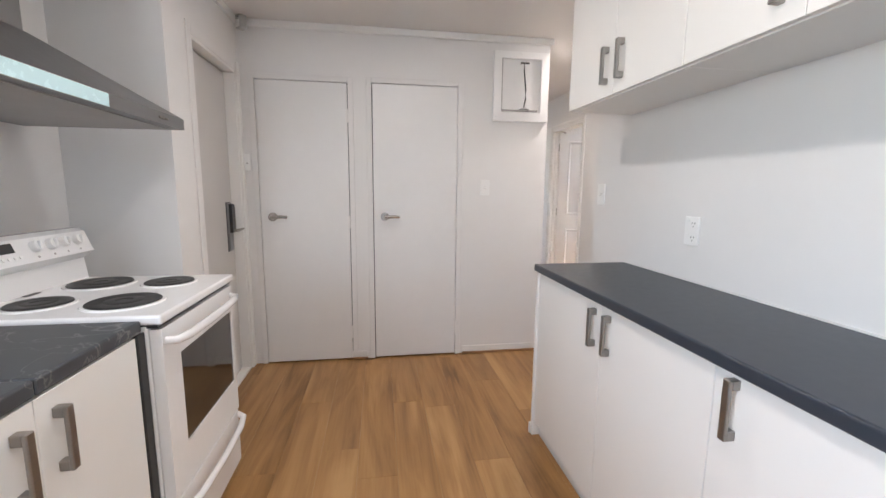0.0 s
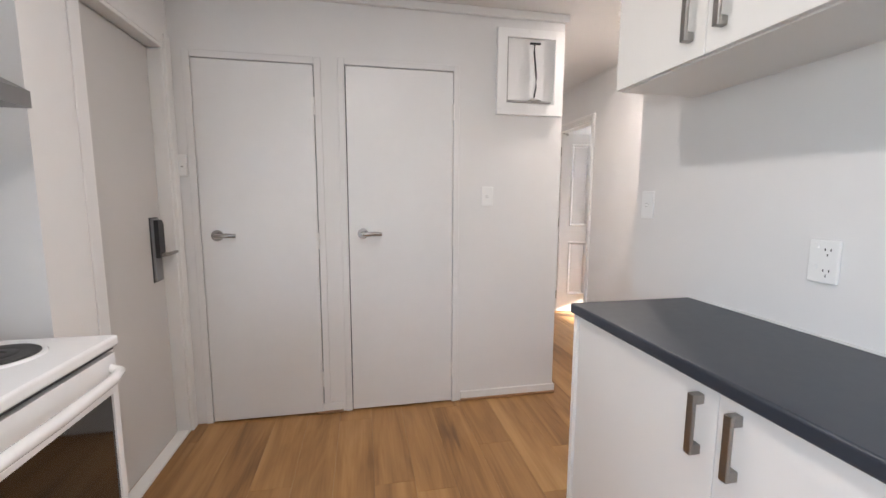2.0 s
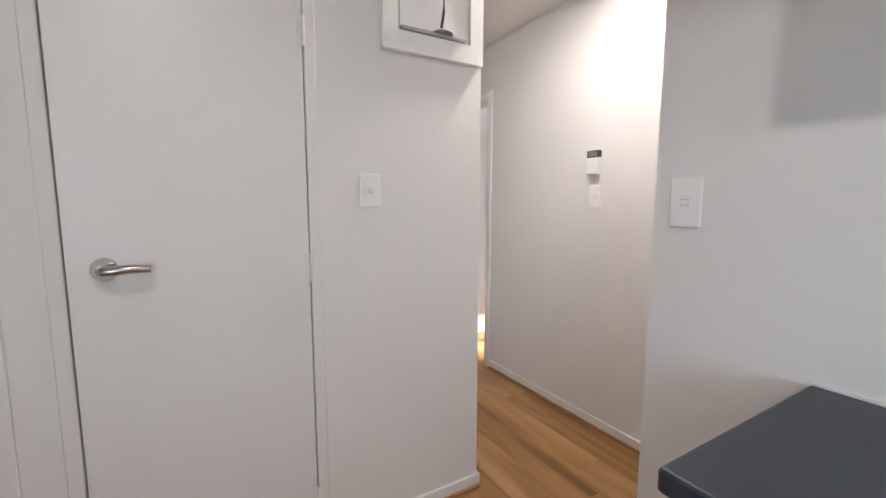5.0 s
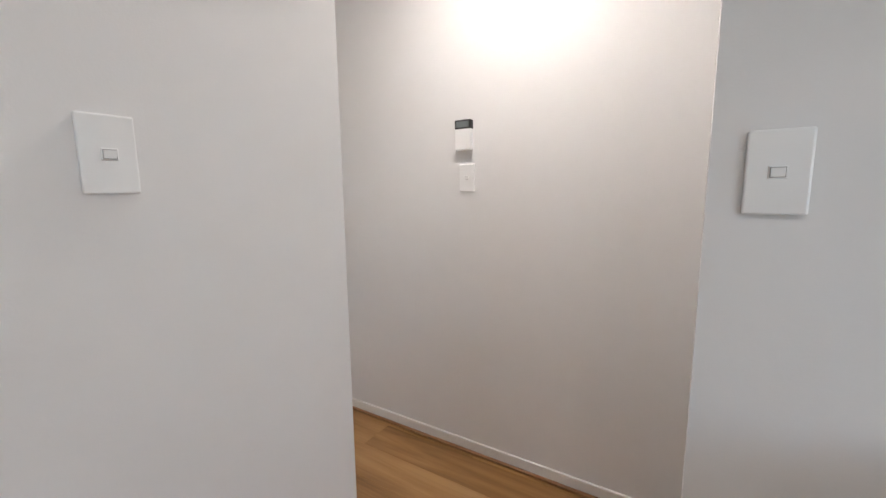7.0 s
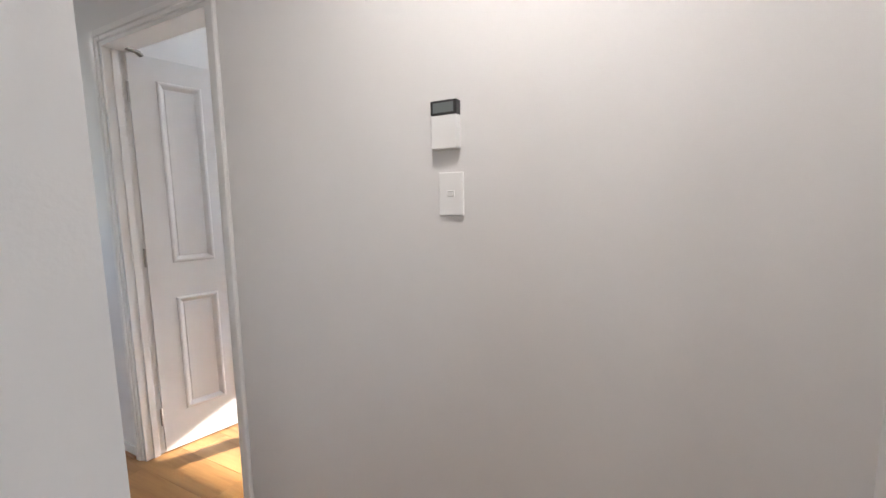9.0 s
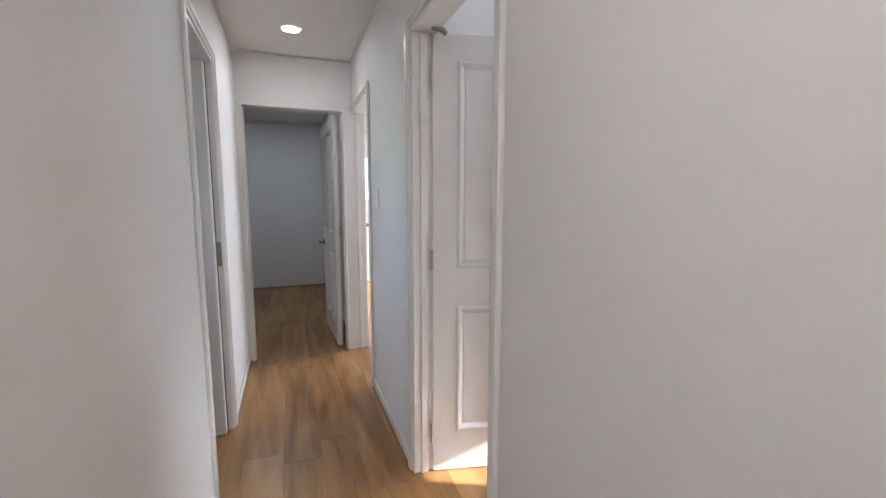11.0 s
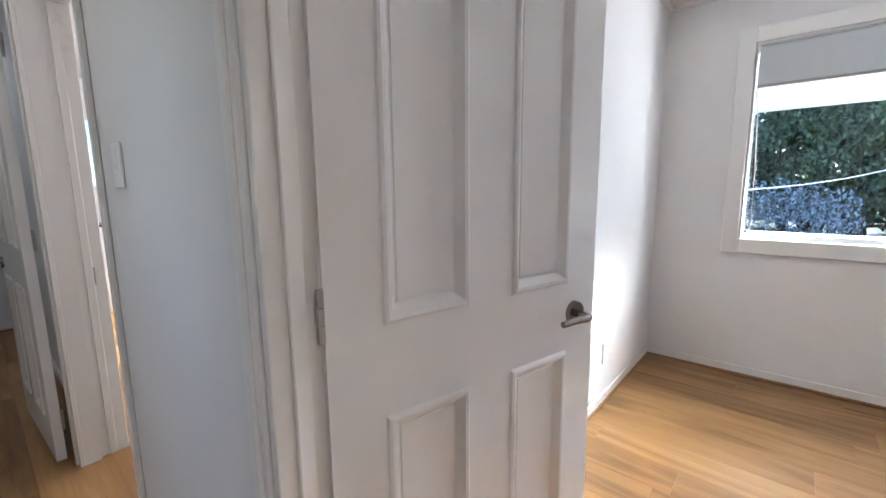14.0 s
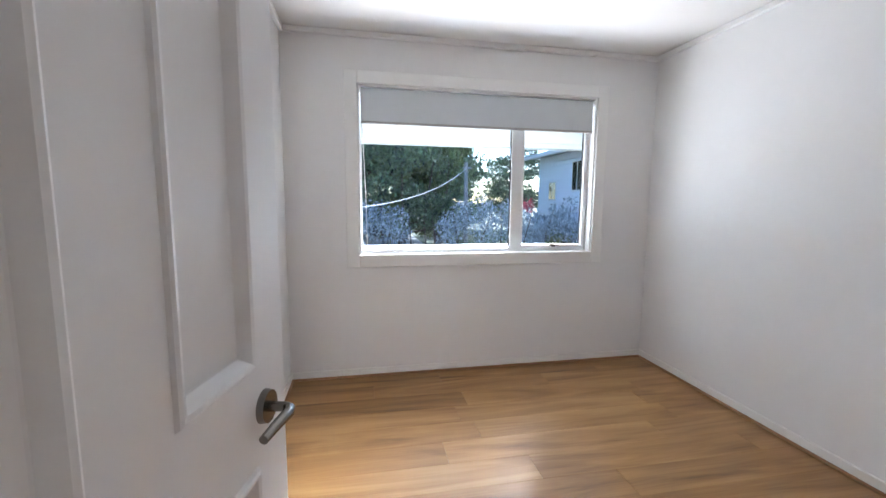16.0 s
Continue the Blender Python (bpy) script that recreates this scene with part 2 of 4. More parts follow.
M_CAR = mat("car_paint", (0.70, 0.72, 0.74), 0.25, coat=0.5)
M_WIRE = mat("pale_cable", (0.55, 0.55, 0.56), 0.5)
M_POLE = mat("grey_timber_pole", (0.26, 0.26, 0.26), 0.8, vary=0.15, scale=10)


# ---- mesh helpers ----
def box(bm, x0, x1, y0, y1, z0, z1, bevel=0.0, seg=1):
    vs = [bm.verts.new((x, y, z)) for x in (x0, x1) for y in (y0, y1) for z in (z0, z1)]
    fs = [bm.faces.new([vs[i] for i in q]) for q in ((0, 1, 3, 2), (4, 6, 7, 5), (0, 4, 5, 1), (2, 3, 7, 6), (0, 2, 6, 4), (1, 5, 7, 3))]
    if bevel:
        es = list({e for f in fs for e in f.edges})
        bmesh.ops.bevel(bm, geom=es, offset=bevel, segments=seg, affect='EDGES', profile=0.5)
    return bm


def bx(x0, x1, y0, y1, z0, z1, bevel=0.0, seg=1):
    return box(bmesh.new(), x0, x1, y0, y1, z0, z1, bevel, seg)


def cyl(bm, p0, p1, r0, r1=None, n=20):
    r1 = r0 if r1 is None else r1
    p0, p1 = Vector(p0), Vector(p1)
    q = (p1 - p0).to_track_quat('Z', 'Y')
    rings = []
    for p, r in ((p0, r0), (p1, r1)):
        rings.append([bm.verts.new(p + q @ Vector((r * math.cos(2 * math.pi * i / n), r * math.sin(2 * math.pi * i / n), 0))) for i in range(n)])
    for i in range(n):
        bm.faces.new((rings[0][i], rings[0][(i + 1) % n], rings[1][(i + 1) % n], rings[1][i]))
    bm.faces.new(rings[0][::-1])
    bm.faces.new(rings[1])
    return bm


def tube(bm, pts, r, n=8):
    pts = [Vector(p) for p in pts]
    rings = []
    for i, p in enumerate(pts):
        d = pts[min(i + 1, len(pts) - 1)] - pts[max(i - 1, 0)]
        q = d.to_track_quat('Z', 'Y')
        rr = r[i] if isinstance(r, (list, tuple)) else r
        rings.append([bm.verts.new(p + q @ Vector((rr * math.cos(2 * math.pi * k / n), rr * math.sin(2 * math.pi * k / n), 0))) for k in range(n)])
    for a, b in zip(rings, rings[1:]):
        for k in range(n):
            bm.faces.new((a[k], a[(k + 1) % n], b[(k + 1) % n], b[k]))
    bm.faces.new(rings[0][::-1])
    bm.faces.new(rings[-1])
    return bm


def prism(bm, outline, axis, a0, a1):
    """An outline of 2D points drawn out along an axis (0 x: points are y,z; 1 y: points are x,z; 2 z: points are x,y)."""
    def put(p, a):
        return (a, p[0], p[1]) if axis == 0 else (p[0], a, p[1]) if axis == 1 else (p[0], p[1], a)
    r0 = [bm.verts.new(put(p, a0)) for p in outline]
    r1 = [bm.verts.new(put(p, a1)) for p in outline]
    n = len(outline)
    for i in range(n):
        bm.faces.new((r0[i], r0[(i + 1) % n], r1[(i + 1) % n], r1[i]))
    bm.faces.new(r0[::-1])
    bm.faces.new(r1)
    return bm


def mesh_of(name, bm, material, smooth=False):
    bmesh.ops.recalc_face_normals(bm, faces=bm.faces)
    me = bpy.data.meshes.new(name)
    bm.to_mesh(me)
    bm.free()
    me.materials.append(material)
    if smooth:
        me.polygons.foreach_set("use_smooth", [True] * len(me.polygons))
        me.set_sharp_from_angle(angle=radians(35))
    return me


def part(name, bm, material, parent, label="", smooth=False):
    ob = new(name, mesh_of(name, bm, material, smooth))
    ob.parent = parent
    if label:
        ob["label"] = label
    return ob


def thing(name, at=(0, 0, 0), label="", category="", group="", turn=0.0):
    ob = new(name)
    ob.matrix_basis = pose(*at, 0, 0, turn)
    ob.empty_display_size = 0.05
    return tagged(ob, label, category, group)


def struct(name, bm, material, label="", category="", smooth=False):
    ob = new(name, mesh_of(name, bm, material, smooth))
    return tagged(ob, label, category, kind="structure")


def wall_bm(axis, a0, a1, u0, u1, z0, z1, holes=()):
    """A wall with openings: axis 'x' (thick along x, runs along y) or 'y' (thick along y, runs along x). holes: u0, u1, z0, z1."""
    bm = bmesh.new()
    us = sorted({u0, u1, *[h[i] for h in holes for i in (0, 1)]})
    zs = sorted({z0, z1, *[h[i] for h in holes for i in (2, 3)]})
    solid = {}
    for i in range(len(us) - 1):
        for k in range(len(zs) - 1):
            cu, cz = (us[i] + us[i + 1]) / 2, (zs[k] + zs[k + 1]) / 2
            solid[i, k] = not any(h[0] < cu < h[1] and h[2] < cz < h[3] for h in holes)
    cache = {}

    def v(a, u, z):
        if (a, u, z) not in cache:
            cache[a, u, z] = bm.verts.new((a, u, z) if axis == 'x' else (u, a, z))
        return cache[a, u, z]
    for (i, k), s in solid.items():
        if not s:
            continue
        ua, ub, za, zb = us[i], us[i + 1], zs[k], zs[k + 1]
        for a in (a0, a1):
            bm.faces.new((v(a, ua, za), v(a, ub, za), v(a, ub, zb), v(a, ua, zb)))
        if not solid.get((i - 1, k)):
            bm.faces.new((v(a0, ua, za), v(a1, ua, za), v(a1, ua, zb), v(a0, ua, zb)))
        if not solid.get((i + 1, k)):
            bm.faces.new((v(a0, ub, za), v(a1, ub, za), v(a1, ub, zb), v(a0, ub, zb)))
        if not solid.get((i, k - 1)):
            bm.faces.new((v(a0, ua, za), v(a1, ua, za), v(a1, ub, za), v(a0, ub, za)))
        if not solid.get((i, k + 1)):
            bm.faces.new((v(a0, ua, zb), v(a1, ua, zb), v(a1, ub, zb), v(a0, ub, zb)))
    return bm

# ---- setting: walls, floors, ceilings ----
CZ = 2.37      # ceiling height
HL = 1.375     # hall left wall face
HR = 2.225     # hall right wall face
BX = 5.10      # outer wall inner face
T = 0.10

struct("wall_kitchen_doors", wall_bm('y', 3.0, 3.1, -0.90, HL, 0, CZ, [(-0.705, -0.085, -1, 2.005), (0.070, 0.693, -1, 2.012)]), M_WALL,
       "pale grey painted kitchen wall with two cupboard openings", "wall")
struct("wall_cupboard_back", wall_bm('y', 3.55, 3.6, -0.90, HL - 0.1, 0, CZ), M_WALL, "plain wall behind the cupboards", "wall")
struct("wall_entry", wall_bm('x', -0.90, -0.80, 2.13, 3.0, 0, CZ, [(2.30, 2.935, -1, 2.03)]), M_WALL, "pale painted wall holding the entry door", "wall")
struct("wall_nook_side", wall_bm('y', 2.03, 2.13, -1.35, -0.80, 0, CZ), M_WALL, "pale painted side wall of the cooker nook", "wall")
struct("wall_kitchen_left", wall_bm('x', -1.35, -1.25, -1.9, 2.03, 0, CZ, [(-1.45, -0.05, 1.03, 2.02)]), M_WALL, "pale painted kitchen wall behind the cooker", "wall")
struct("wall_kitchen_right", wall_bm('x', HL, HL + T, -1.8, 2.14, 0, CZ), M_WALL, "pale blue-grey painted wall behind the worktop", "wall")
struct("wall_kitchen_rear", wall_bm('y', -1.9, -1.8, -1.25, HL + T, 0, CZ), M_WALL, "plain rear kitchen wall", "wall")
struct("wall_hall_near_end", wall_bm('y', 2.14, 2.24, HL, HR, 0, CZ), M_WALL, "pale painted wall closing the hall", "wall")
struct("wall_hall_left", wall_bm('x', HL - T, HL, 3.1, 6.58, 0, CZ, [(4.97, 5.58, -1, 2.0)]), M_WALL, "pale painted hall wall with the bathroom doorway", "wall")
struct("wall_hall_right", wall_bm('x', HR, HR + T, 2.14, 9.95, 0, CZ, [(4.085, 4.86, -1, 2.0), (5.83, 6.62, -1, 2.0)]), M_WALL,
       "pale painted hall wall with two doorways and controls", "wall")
struct("wall_hall_far_end", wall_bm('y', 6.58, 6.68, -0.6, HR, 0, CZ, [(1.40, 2.165, -1, 2.0)]), M_WALL, "pale painted wall above the far doorway", "wall")
struct("wall_end_room_far", wall_bm('y', 9.49, 9.59, -0.6, HR, 0, CZ), M_WALL, "shaded pale wall of the far room", "wall")
struct("wall_end_room_left", wall_bm('x', -0.7, -0.6, 6.58, 9.59, 0, CZ), M_WALL, "plain side wall of the far room", "wall")
struct("wall_bedroom_near", wall_bm('y', 2.15, 2.25, HR + T, BX + 0.12, 0, CZ), M_WALL, "pale grey painted bedroom side wall", "wall")
struct("wall_bedroom_lounge", wall_bm('y', 5.0, 5.1, HR + T, BX, 0, CZ), M_WALL, "pale painted wall between the bedroom and the next room", "wall")
struct("wall_outer", wall_bm('x', BX, BX + 0.12, 2.25, 10.05, -0.6, CZ, [(2.74, 4.51, 0.88, 2.05), (6.5, 8.3, 0.88, 2.05)]), M_WALL,
       "pale grey bedroom wall with the window", "wall")
struct("wall_lounge_far", wall_bm('y', 9.95, 10.05, HR, BX, 0, CZ, [(2.75, 4.1, 1.24, 2.0)]), M_WALL, "white wall of the next room with a window", "wall")
# the opening is added for the bathroom's fill lamp
struct("wall_bathroom", wall_bm('x', -0.3, -0.2, 3.6, 6.58, 0, CZ, [(4.6, 5.8, 1.2, 2.0)]), M_WALL, "plain outer wall of the bathroom", "wall")
struct("ceiling", bx(-1.36, BX + 0.14, -1.92, 10.08, CZ, CZ + 0.1), M_CEIL, "off-white painted plaster ceiling", "ceiling")
floor_ob = struct("floor", bx(-1.36, BX + 0.12, -1.92, 10.08, -0.1, -0.008), M_JOINT, "oak-look vinyl plank floor", "floor")


# skirting boards (white) with a timber bead at the foot, along x or y
def skirting(axis, face, side, u0, u1):
    def bar(name, d, z0, z1, m, bev):
        a0, a1 = sorted((face, face + side * d))
        bm = bx(a0, a1, u0, u1, z0, z1, bev) if axis == 'x' else bx(u0, u1, a0, a1, z0, z1, bev)
        return bm
    ob = struct("baseboard", bar("b", 0.012, 0.014, 0.062, M_TRIM, 0.003), M_TRIM, "white painted skirting board with timber bead", "baseboard")
    part("timber_bead", bar("b", 0.022, 0.0, 0.016, M_BEAD, 0.005), M_BEAD, ob, "oak coloured floor bead")


for args in [('y', 3.0, -1, 0.745, HL + 0.012), ('x', HL, 1, 3.0, 4.91), ('x', HL, 1, 5.64, 6.58), ('x', HR, -1, 2.24, 4.03), ('x', HR, -1, 4.915, 5.80),
             ('y', 2.24, 1, HL, HR), ('y', 9.49, -1, -0.6, HR), ('x', HR, -1, 6.68, 9.49), ('x', BX, -1, 2.25, 5.0), ('y', 5.0, -1, HR + T, BX),
             ('y', 2.25, 1, HR + T, BX), ('x', HL, -1, 1.9, 2.14), ('y', 3.0, -1, -0.135, 0.02), ('x', HR + T, 1, 2.25, 4.04),
             ('x', -0.8, 1, 2.13, 2.245)]:
    skirting(*args)


# cornice strips
def cornice(axis, face, side, u0, u1, h=0.04, d=0.018):
    a0, a1 = sorted((face, face + side * d))
    bm = bx(a0, a1, u0, u1, CZ - h, CZ - 0.001, 0.004) if axis == 'x' else bx(u0, u1, a0, a1, CZ - h, CZ - 0.001, 0.004)
    struct("trim", bm, M_TRIM, "white painted cornice strip", "trim")


for args in [('y', 3.0, -1, -0.8, HL + 0.02, 0.045, 0.025), ('x', -0.8, 1, 2.03, 2.97, 0.045, 0.025), ('x', HR, -1, 2.24, 6.58, 0.012, 0.012), ('x', HL, 1, 3.0, 6.58, 0.012, 0.012),
             ('y', 6.58, -1, HL, HR, 0.012, 0.012), ('x', BX, -1, 2.25, 5.0, 0.035, 0.03), ('y', 5.0, -1, HR + T, BX - 0.03, 0.035, 0.03), ('y', 2.25, 1, HR + T, BX - 0.03, 0.035, 0.03),
             ('y', 9.49, -1, -0.6, HR, 0.03, 0.02)]:
    cornice(*args)


def doorway_frame(name, axis, face0, face1, u0, u1, top, label, arch=(True, True), w=0.055):
    """Jamb linings through the wall with architraves on the faces named."""
    ob = tagged(new(name), label, "door frame", kind="structure")

    def b(a0, a1, ua, ub, z0, z1, bev=0.004):
        return bx(a0, a1, ua, ub, z0, z1, bev) if axis == 'x' else bx(ua, ub, a0, a1, z0, z1, bev)
    f0, f1 = face0 - 0.004, face1 + 0.004
    part("jamb", b(f0, f1, u0, u0 + 0.018, 0, top - 0.018, 0.002), M_TRIM, ob)
    part("jamb", b(f0, f1, u1 - 0.018, u1, 0, top - 0.018, 0.002), M_TRIM, ob)
    part("head", b(f0, f1, u0, u1, top - 0.018, top, 0.002), M_TRIM, ob)
    mid = (face0 + face1) / 2
    part("door_stop", b(mid - 0.02, mid + 0.01, u0 + 0.018, u0 + 0.028, 0, top - 0.028, 0.002), M_TRIM, ob)
    part("door_stop", b(mid - 0.02, mid + 0.01, u1 - 0.028, u1 - 0.018, 0, top - 0.028, 0.002), M_TRIM, ob)
    for on, fa, s in ((arch[0], face0, -1), (arch[1], face1, 1)):
        if not on:
            continue
        for k, d in ((0, 0.018), (1, 0.012)):
            a0, a1 = sorted((fa, fa + s * d))
            o0, o1 = (0.008, w * 0.55) if k else (w * 0.55, w)
            part("architrave", b(a0, a1, u0 - o1, u0 - o0 + 0.008, 0, top + o1), M_TRIM, ob)
            part("architrave", b(a0, a1, u1 + o0 - 0.008, u1 + o1, 0, top + o1), M_TRIM, ob)
            part("architrave", b(a0, a1, u0 - o0 + 0.008, u1 + o0 - 0.008, top + o0 - 0.008, top + o1), M_TRIM, ob)
    return ob


fbd = doorway_frame("door_frame_bedroom", 'x', HR, HR + T, 4.085, 4.86, 2.0, "white moulded bedroom door frame", (True, True), 0.046)
part("catch", prism(bmesh.new(), [(2.29, 1.982), (2.34, 1.982), (2.355, 1.964), (2.35, 1.960), (2.33, 1.972), (2.29, 1.976)], 1, 4.765, 4.79), M_NICKEL, fbd, "dark metal door catch")
f2 = doorway_frame("door_frame_lounge", 'x', HR, HR + T, 5.83, 6.62, 2.0, "white door frame with a steel striker plate", (True, False), 0.03)
st = part("striker_plate", bx(2.262, 2.292, 6.598, 6.6035, 0.81, 0.89, 0.001), M_NICKEL, f2, "steel striker plate")
part("latch_hole", bx(2.270, 2.284, 6.596, 6.5985, 0.835, 0.865), M_BLACK, f2)
doorway_frame("door_frame_far", 'y', 6.58, 6.68, 1.40, 2.165, 2.0, "white door frame at the hall end", (False, False), 0.03)
fb = doorway_frame("door_frame_bathroom", 'x', HL - T, HL, 4.97, 5.58, 2.0, "white bathroom door frame with a sliding door slot", (False, True), 0.05)
part("door_edge", bx(HL - 0.088, HL - 0.028, 5.505, 5.561, 0.005, 1.96, 0.003), M_TRIM, fb, "white edge of the sliding door")
# dark strip paints in the shade of the sliding door's slot
part("slot_shadow", bx(HL - 0.028, HL - 0.025, 5.555, 5.561, 0.005, 1.97), M_GAP_SHADE, fb)
part("latch_plate", bx(HL - 0.031, HL - 0.004, 5.558, 5.5625, 0.93, 1.06, 0.001), M_NICKEL, fb, "dark steel latch plate")


# ---- lever handle, built along local +x, out of a door face at local -y ----
def lever(parent, x, z, y, s=1, material=M_CHROME, out=-1, name="door_handle", slim=1.0):
    rose = bmesh.new()
    cyl(rose, (x, y, z), (x, y + out * 0.012, z), 0.031, 0.029, 28)
    h = part(name, rose, material, parent, "polished metal lever handle", True)
    neck = bmesh.new()
    tube(neck, [(x, y + out * 0.010, z), (x, y + out * 0.040, z), (x + s * 0.006, y + out * 0.050, z), (x + s * 0.02, y + out * 0.054, z),
                (x + s * 0.06, y + out * 0.054, z + 0.003), (x + s * 0.105, y + out * 0.050, z)], [slim * q for q in (0.013, 0.012, 0.0135, 0.0135, 0.0125, 0.0105)], 14)
    part("lever", neck, material, h, "", True)
    return h


def hinge(parent, x, y, z):
    bm = bmesh.new()
    cyl(bm, (x, y, z - 0.045), (x, y, z + 0.045), 0.006, n=10)
    box(bm, x - 0.016, x + 0.002, y - 0.001, y + 0.002, z - 0.045, z + 0.045)
    return part("hinge", bm, M_TRIM, parent, "", True)


# flush cupboard doors
def flush_door(name, x0, x1, top, label):
    d = tagged(thing(name, (x0, 2.985, 0), label, "door"), kind="structure")
    w = x1 - x0
    part("door_leaf", bx(0, w, 0.0, 0.036, 0.012, top, 0.003), M_DOOR, d)
    # dark sheet behind the leaf paints in the shade round its edges
    part("shade_sheet", bx(-0.007, w + 0.007, 0.036, 0.05, 0.0, top + 0.008), M_GAP_SHADE, d, "dark sheet behind the leaf, painted as shade round it")
    for n, (a, b, c, e) in {"l": (-0.042, -0.005, 0, top + 0.042), "r": (w + 0.005, w + 0.042, 0, top + 0.042), "t": (-0.005, w + 0.005, top + 0.006, top + 0.042)}.items():
        part("frame", bx(a, b, 0.004, 0.052, c, e, 0.003), M_WALL, d, "frame painted like the wall")
    lever(d, 0.078, 1.078, 0.0, 1)
    for z in (0.22, 1.04, 1.78):
        hinge(d, w + 0.003, -0.003, z)
    return d


flush_door("door_1", -0.696, -0.094, 1.995, "closed white flush cupboard door with lever handle")
flush_door("door_2", 0.079, 0.684, 2.002, "closed white flush cupboard door with lever handle")

# entry door with an electronic lock, set back in its frame
ed = tagged(thing("door_3", (-0.86, 2.30, 0), "closed grey entry door with black electronic lock", "door"), kind="structure")
part("door_leaf", bx(-0.036, 0.0, 0.02, 0.615, 0.012, 2.008, 0.003), M_ENTRY, ed)
# dark sheet colours in the shade round the entry leaf
part("shade_sheet", bx(-0.045, -0.036, 0.0, 0.635, 0.0, 2.03), M_GAP_SHADE, ed)
part("jamb", bx(-0.036, 0.062, -0.002, 0.016, 0, 2.014, 0.003), M_TRIM, ed)
part("jamb", bx(-0.036, 0.062, 0.619, 0.637, 0, 2.014, 0.003), M_TRIM, ed)
part("head", bx(-0.036, 0.062, 0.0, 0.635, 2.014, 2.032, 0.003), M_TRIM, ed)
part("threshold", bx(0.001, 0.062, 0.016, 0.619, 0.0, 0.016, 0.003), M_TRIM, ed)
for a, b, c, e in ((-0.055, 0.0, 0, 2.085), (0.635, 0.69, 0, 2.085), (0.0, 0.635, 2.03, 2.085)):
    part("architrave", bx(0.06, 0.066 if a < 0.5 else 0.076, a, b, c, e, 0.002), M_TRIM if a > 0.5 else M_WALL, ed)
lock = part("lock_plate", bx(0.0, 0.014, 0.505, 0.575, 0.868, 1.178, 0.004, 2), M_STEEL, ed, "steel electronic lock plate")
part("keypad", prism(bmesh.new(), [(0.512, 0.985), (0.568, 0.985), (0.568, 1.15), (0.552, 1.172), (0.512, 1.172)], 0, 0.014, 0.034), M_BLACK, lock, "black lock keypad")
part("backing", bx(-0.001, 0.004, 0.498, 0.582, 0.862, 1.184, 0.002), M_BLACK, lock)
lv = bmesh.new()
tube(lv, [(0.014, 0.53, 1.0), (0.05, 0.53, 1.0), (0.058, 0.545, 1.0), (0.058, 0.66, 1.003)], [0.012, 0.011, 0.010, 0.008], 12)
part("lever", lv, M_CHROME, lock, "", True)


# four-panel moulded door; local x along the leaf from the hinge, face towards -y
def panel_door(name, m, w, label, handle_back=0.06, hinge_z=(0.2, 1.02, 1.8), handle_z=0.90, both=True):
    d = tagged(new(name), label, "door", kind="structure")
    d.matrix_basis = m
    th = 0.036
    cols = [(0.108 * w / 0.745, 0.308 * w / 0.745), (0.432 * w / 0.745, 0.630 * w / 0.745)]
    rows = [(0.20, 0.803), (0.982, 1.87)]
    holes = [(c0, c1, r0, r1) for c0, c1 in cols for r0, r1 in rows]
    part("door_leaf", wall_bm('y', 0.0, th, 0.0, w, 0.008, 1.978, holes), M_DOOR, d)
    for c0, c1, r0, r1 in holes:
        for face, s in ((0.0, 1), (th, -1)):
            bm = bmesh.new()
            loops = []
            for inset, dep in ((0.0, 0.0), (0.003, -0.006), (0.008, -0.009), (0.015, -0.007), (0.030, 0.011), (0.034, 0.012), (0.036, 0.009)):
                y = face + s * dep
                loops.append([bm.verts.new(p) for p in ((c0 + inset, y, r0 + inset), (c1 - inset, y, r0 + inset), (c1 - inset, y, r1 - inset), (c0 + inset, y, r1 - inset))])
            for a, b in zip(loops, loops[1:]):
                for i in range(4):
                    bm.faces.new((a[i], a[(i + 1) % 4], b[(i + 1) % 4], b[i]))
            bm.faces.new(loops[-1])
            part("door_panel", bm, M_DOOR, d)
    lever(d, w - handle_back, handle_z, 0.0, -1, M_LEVER, -1, slim=0.74)
    if both:
        lever(d, w - handle_back, handle_z, th, -1, M_LEVER, 1, slim=0.74)
    part("latch_plate", bx(w - 0.0005, w + 0.0015, 0.007, 0.029, handle_z - 0.03, handle_z + 0.03), M_NICKEL, d)
    for z in hinge_z:
        bm = bmesh.new()
        for k in range(3):
            cyl(bm, (-0.006, -0.004, z - 0.045 + k * 0.031), (-0.006, -0.004, z - 0.016 + k * 0.031), 0.006, n=10)
        part("hinge", bm, M_HINGE, d, "small painted butt hinge", True)
    return d


panel_door("door_4", pose(2.309, 4.825, 0, 0, 0, -13.4), 0.745, "open white four-panel moulded bedroom door", 0.085)
panel_door("door_5", pose(2.118, 6.70, 0, 0, 0, 93), 0.76, "open white four-panel door of the far room", 0.06, handle_z=0.86)


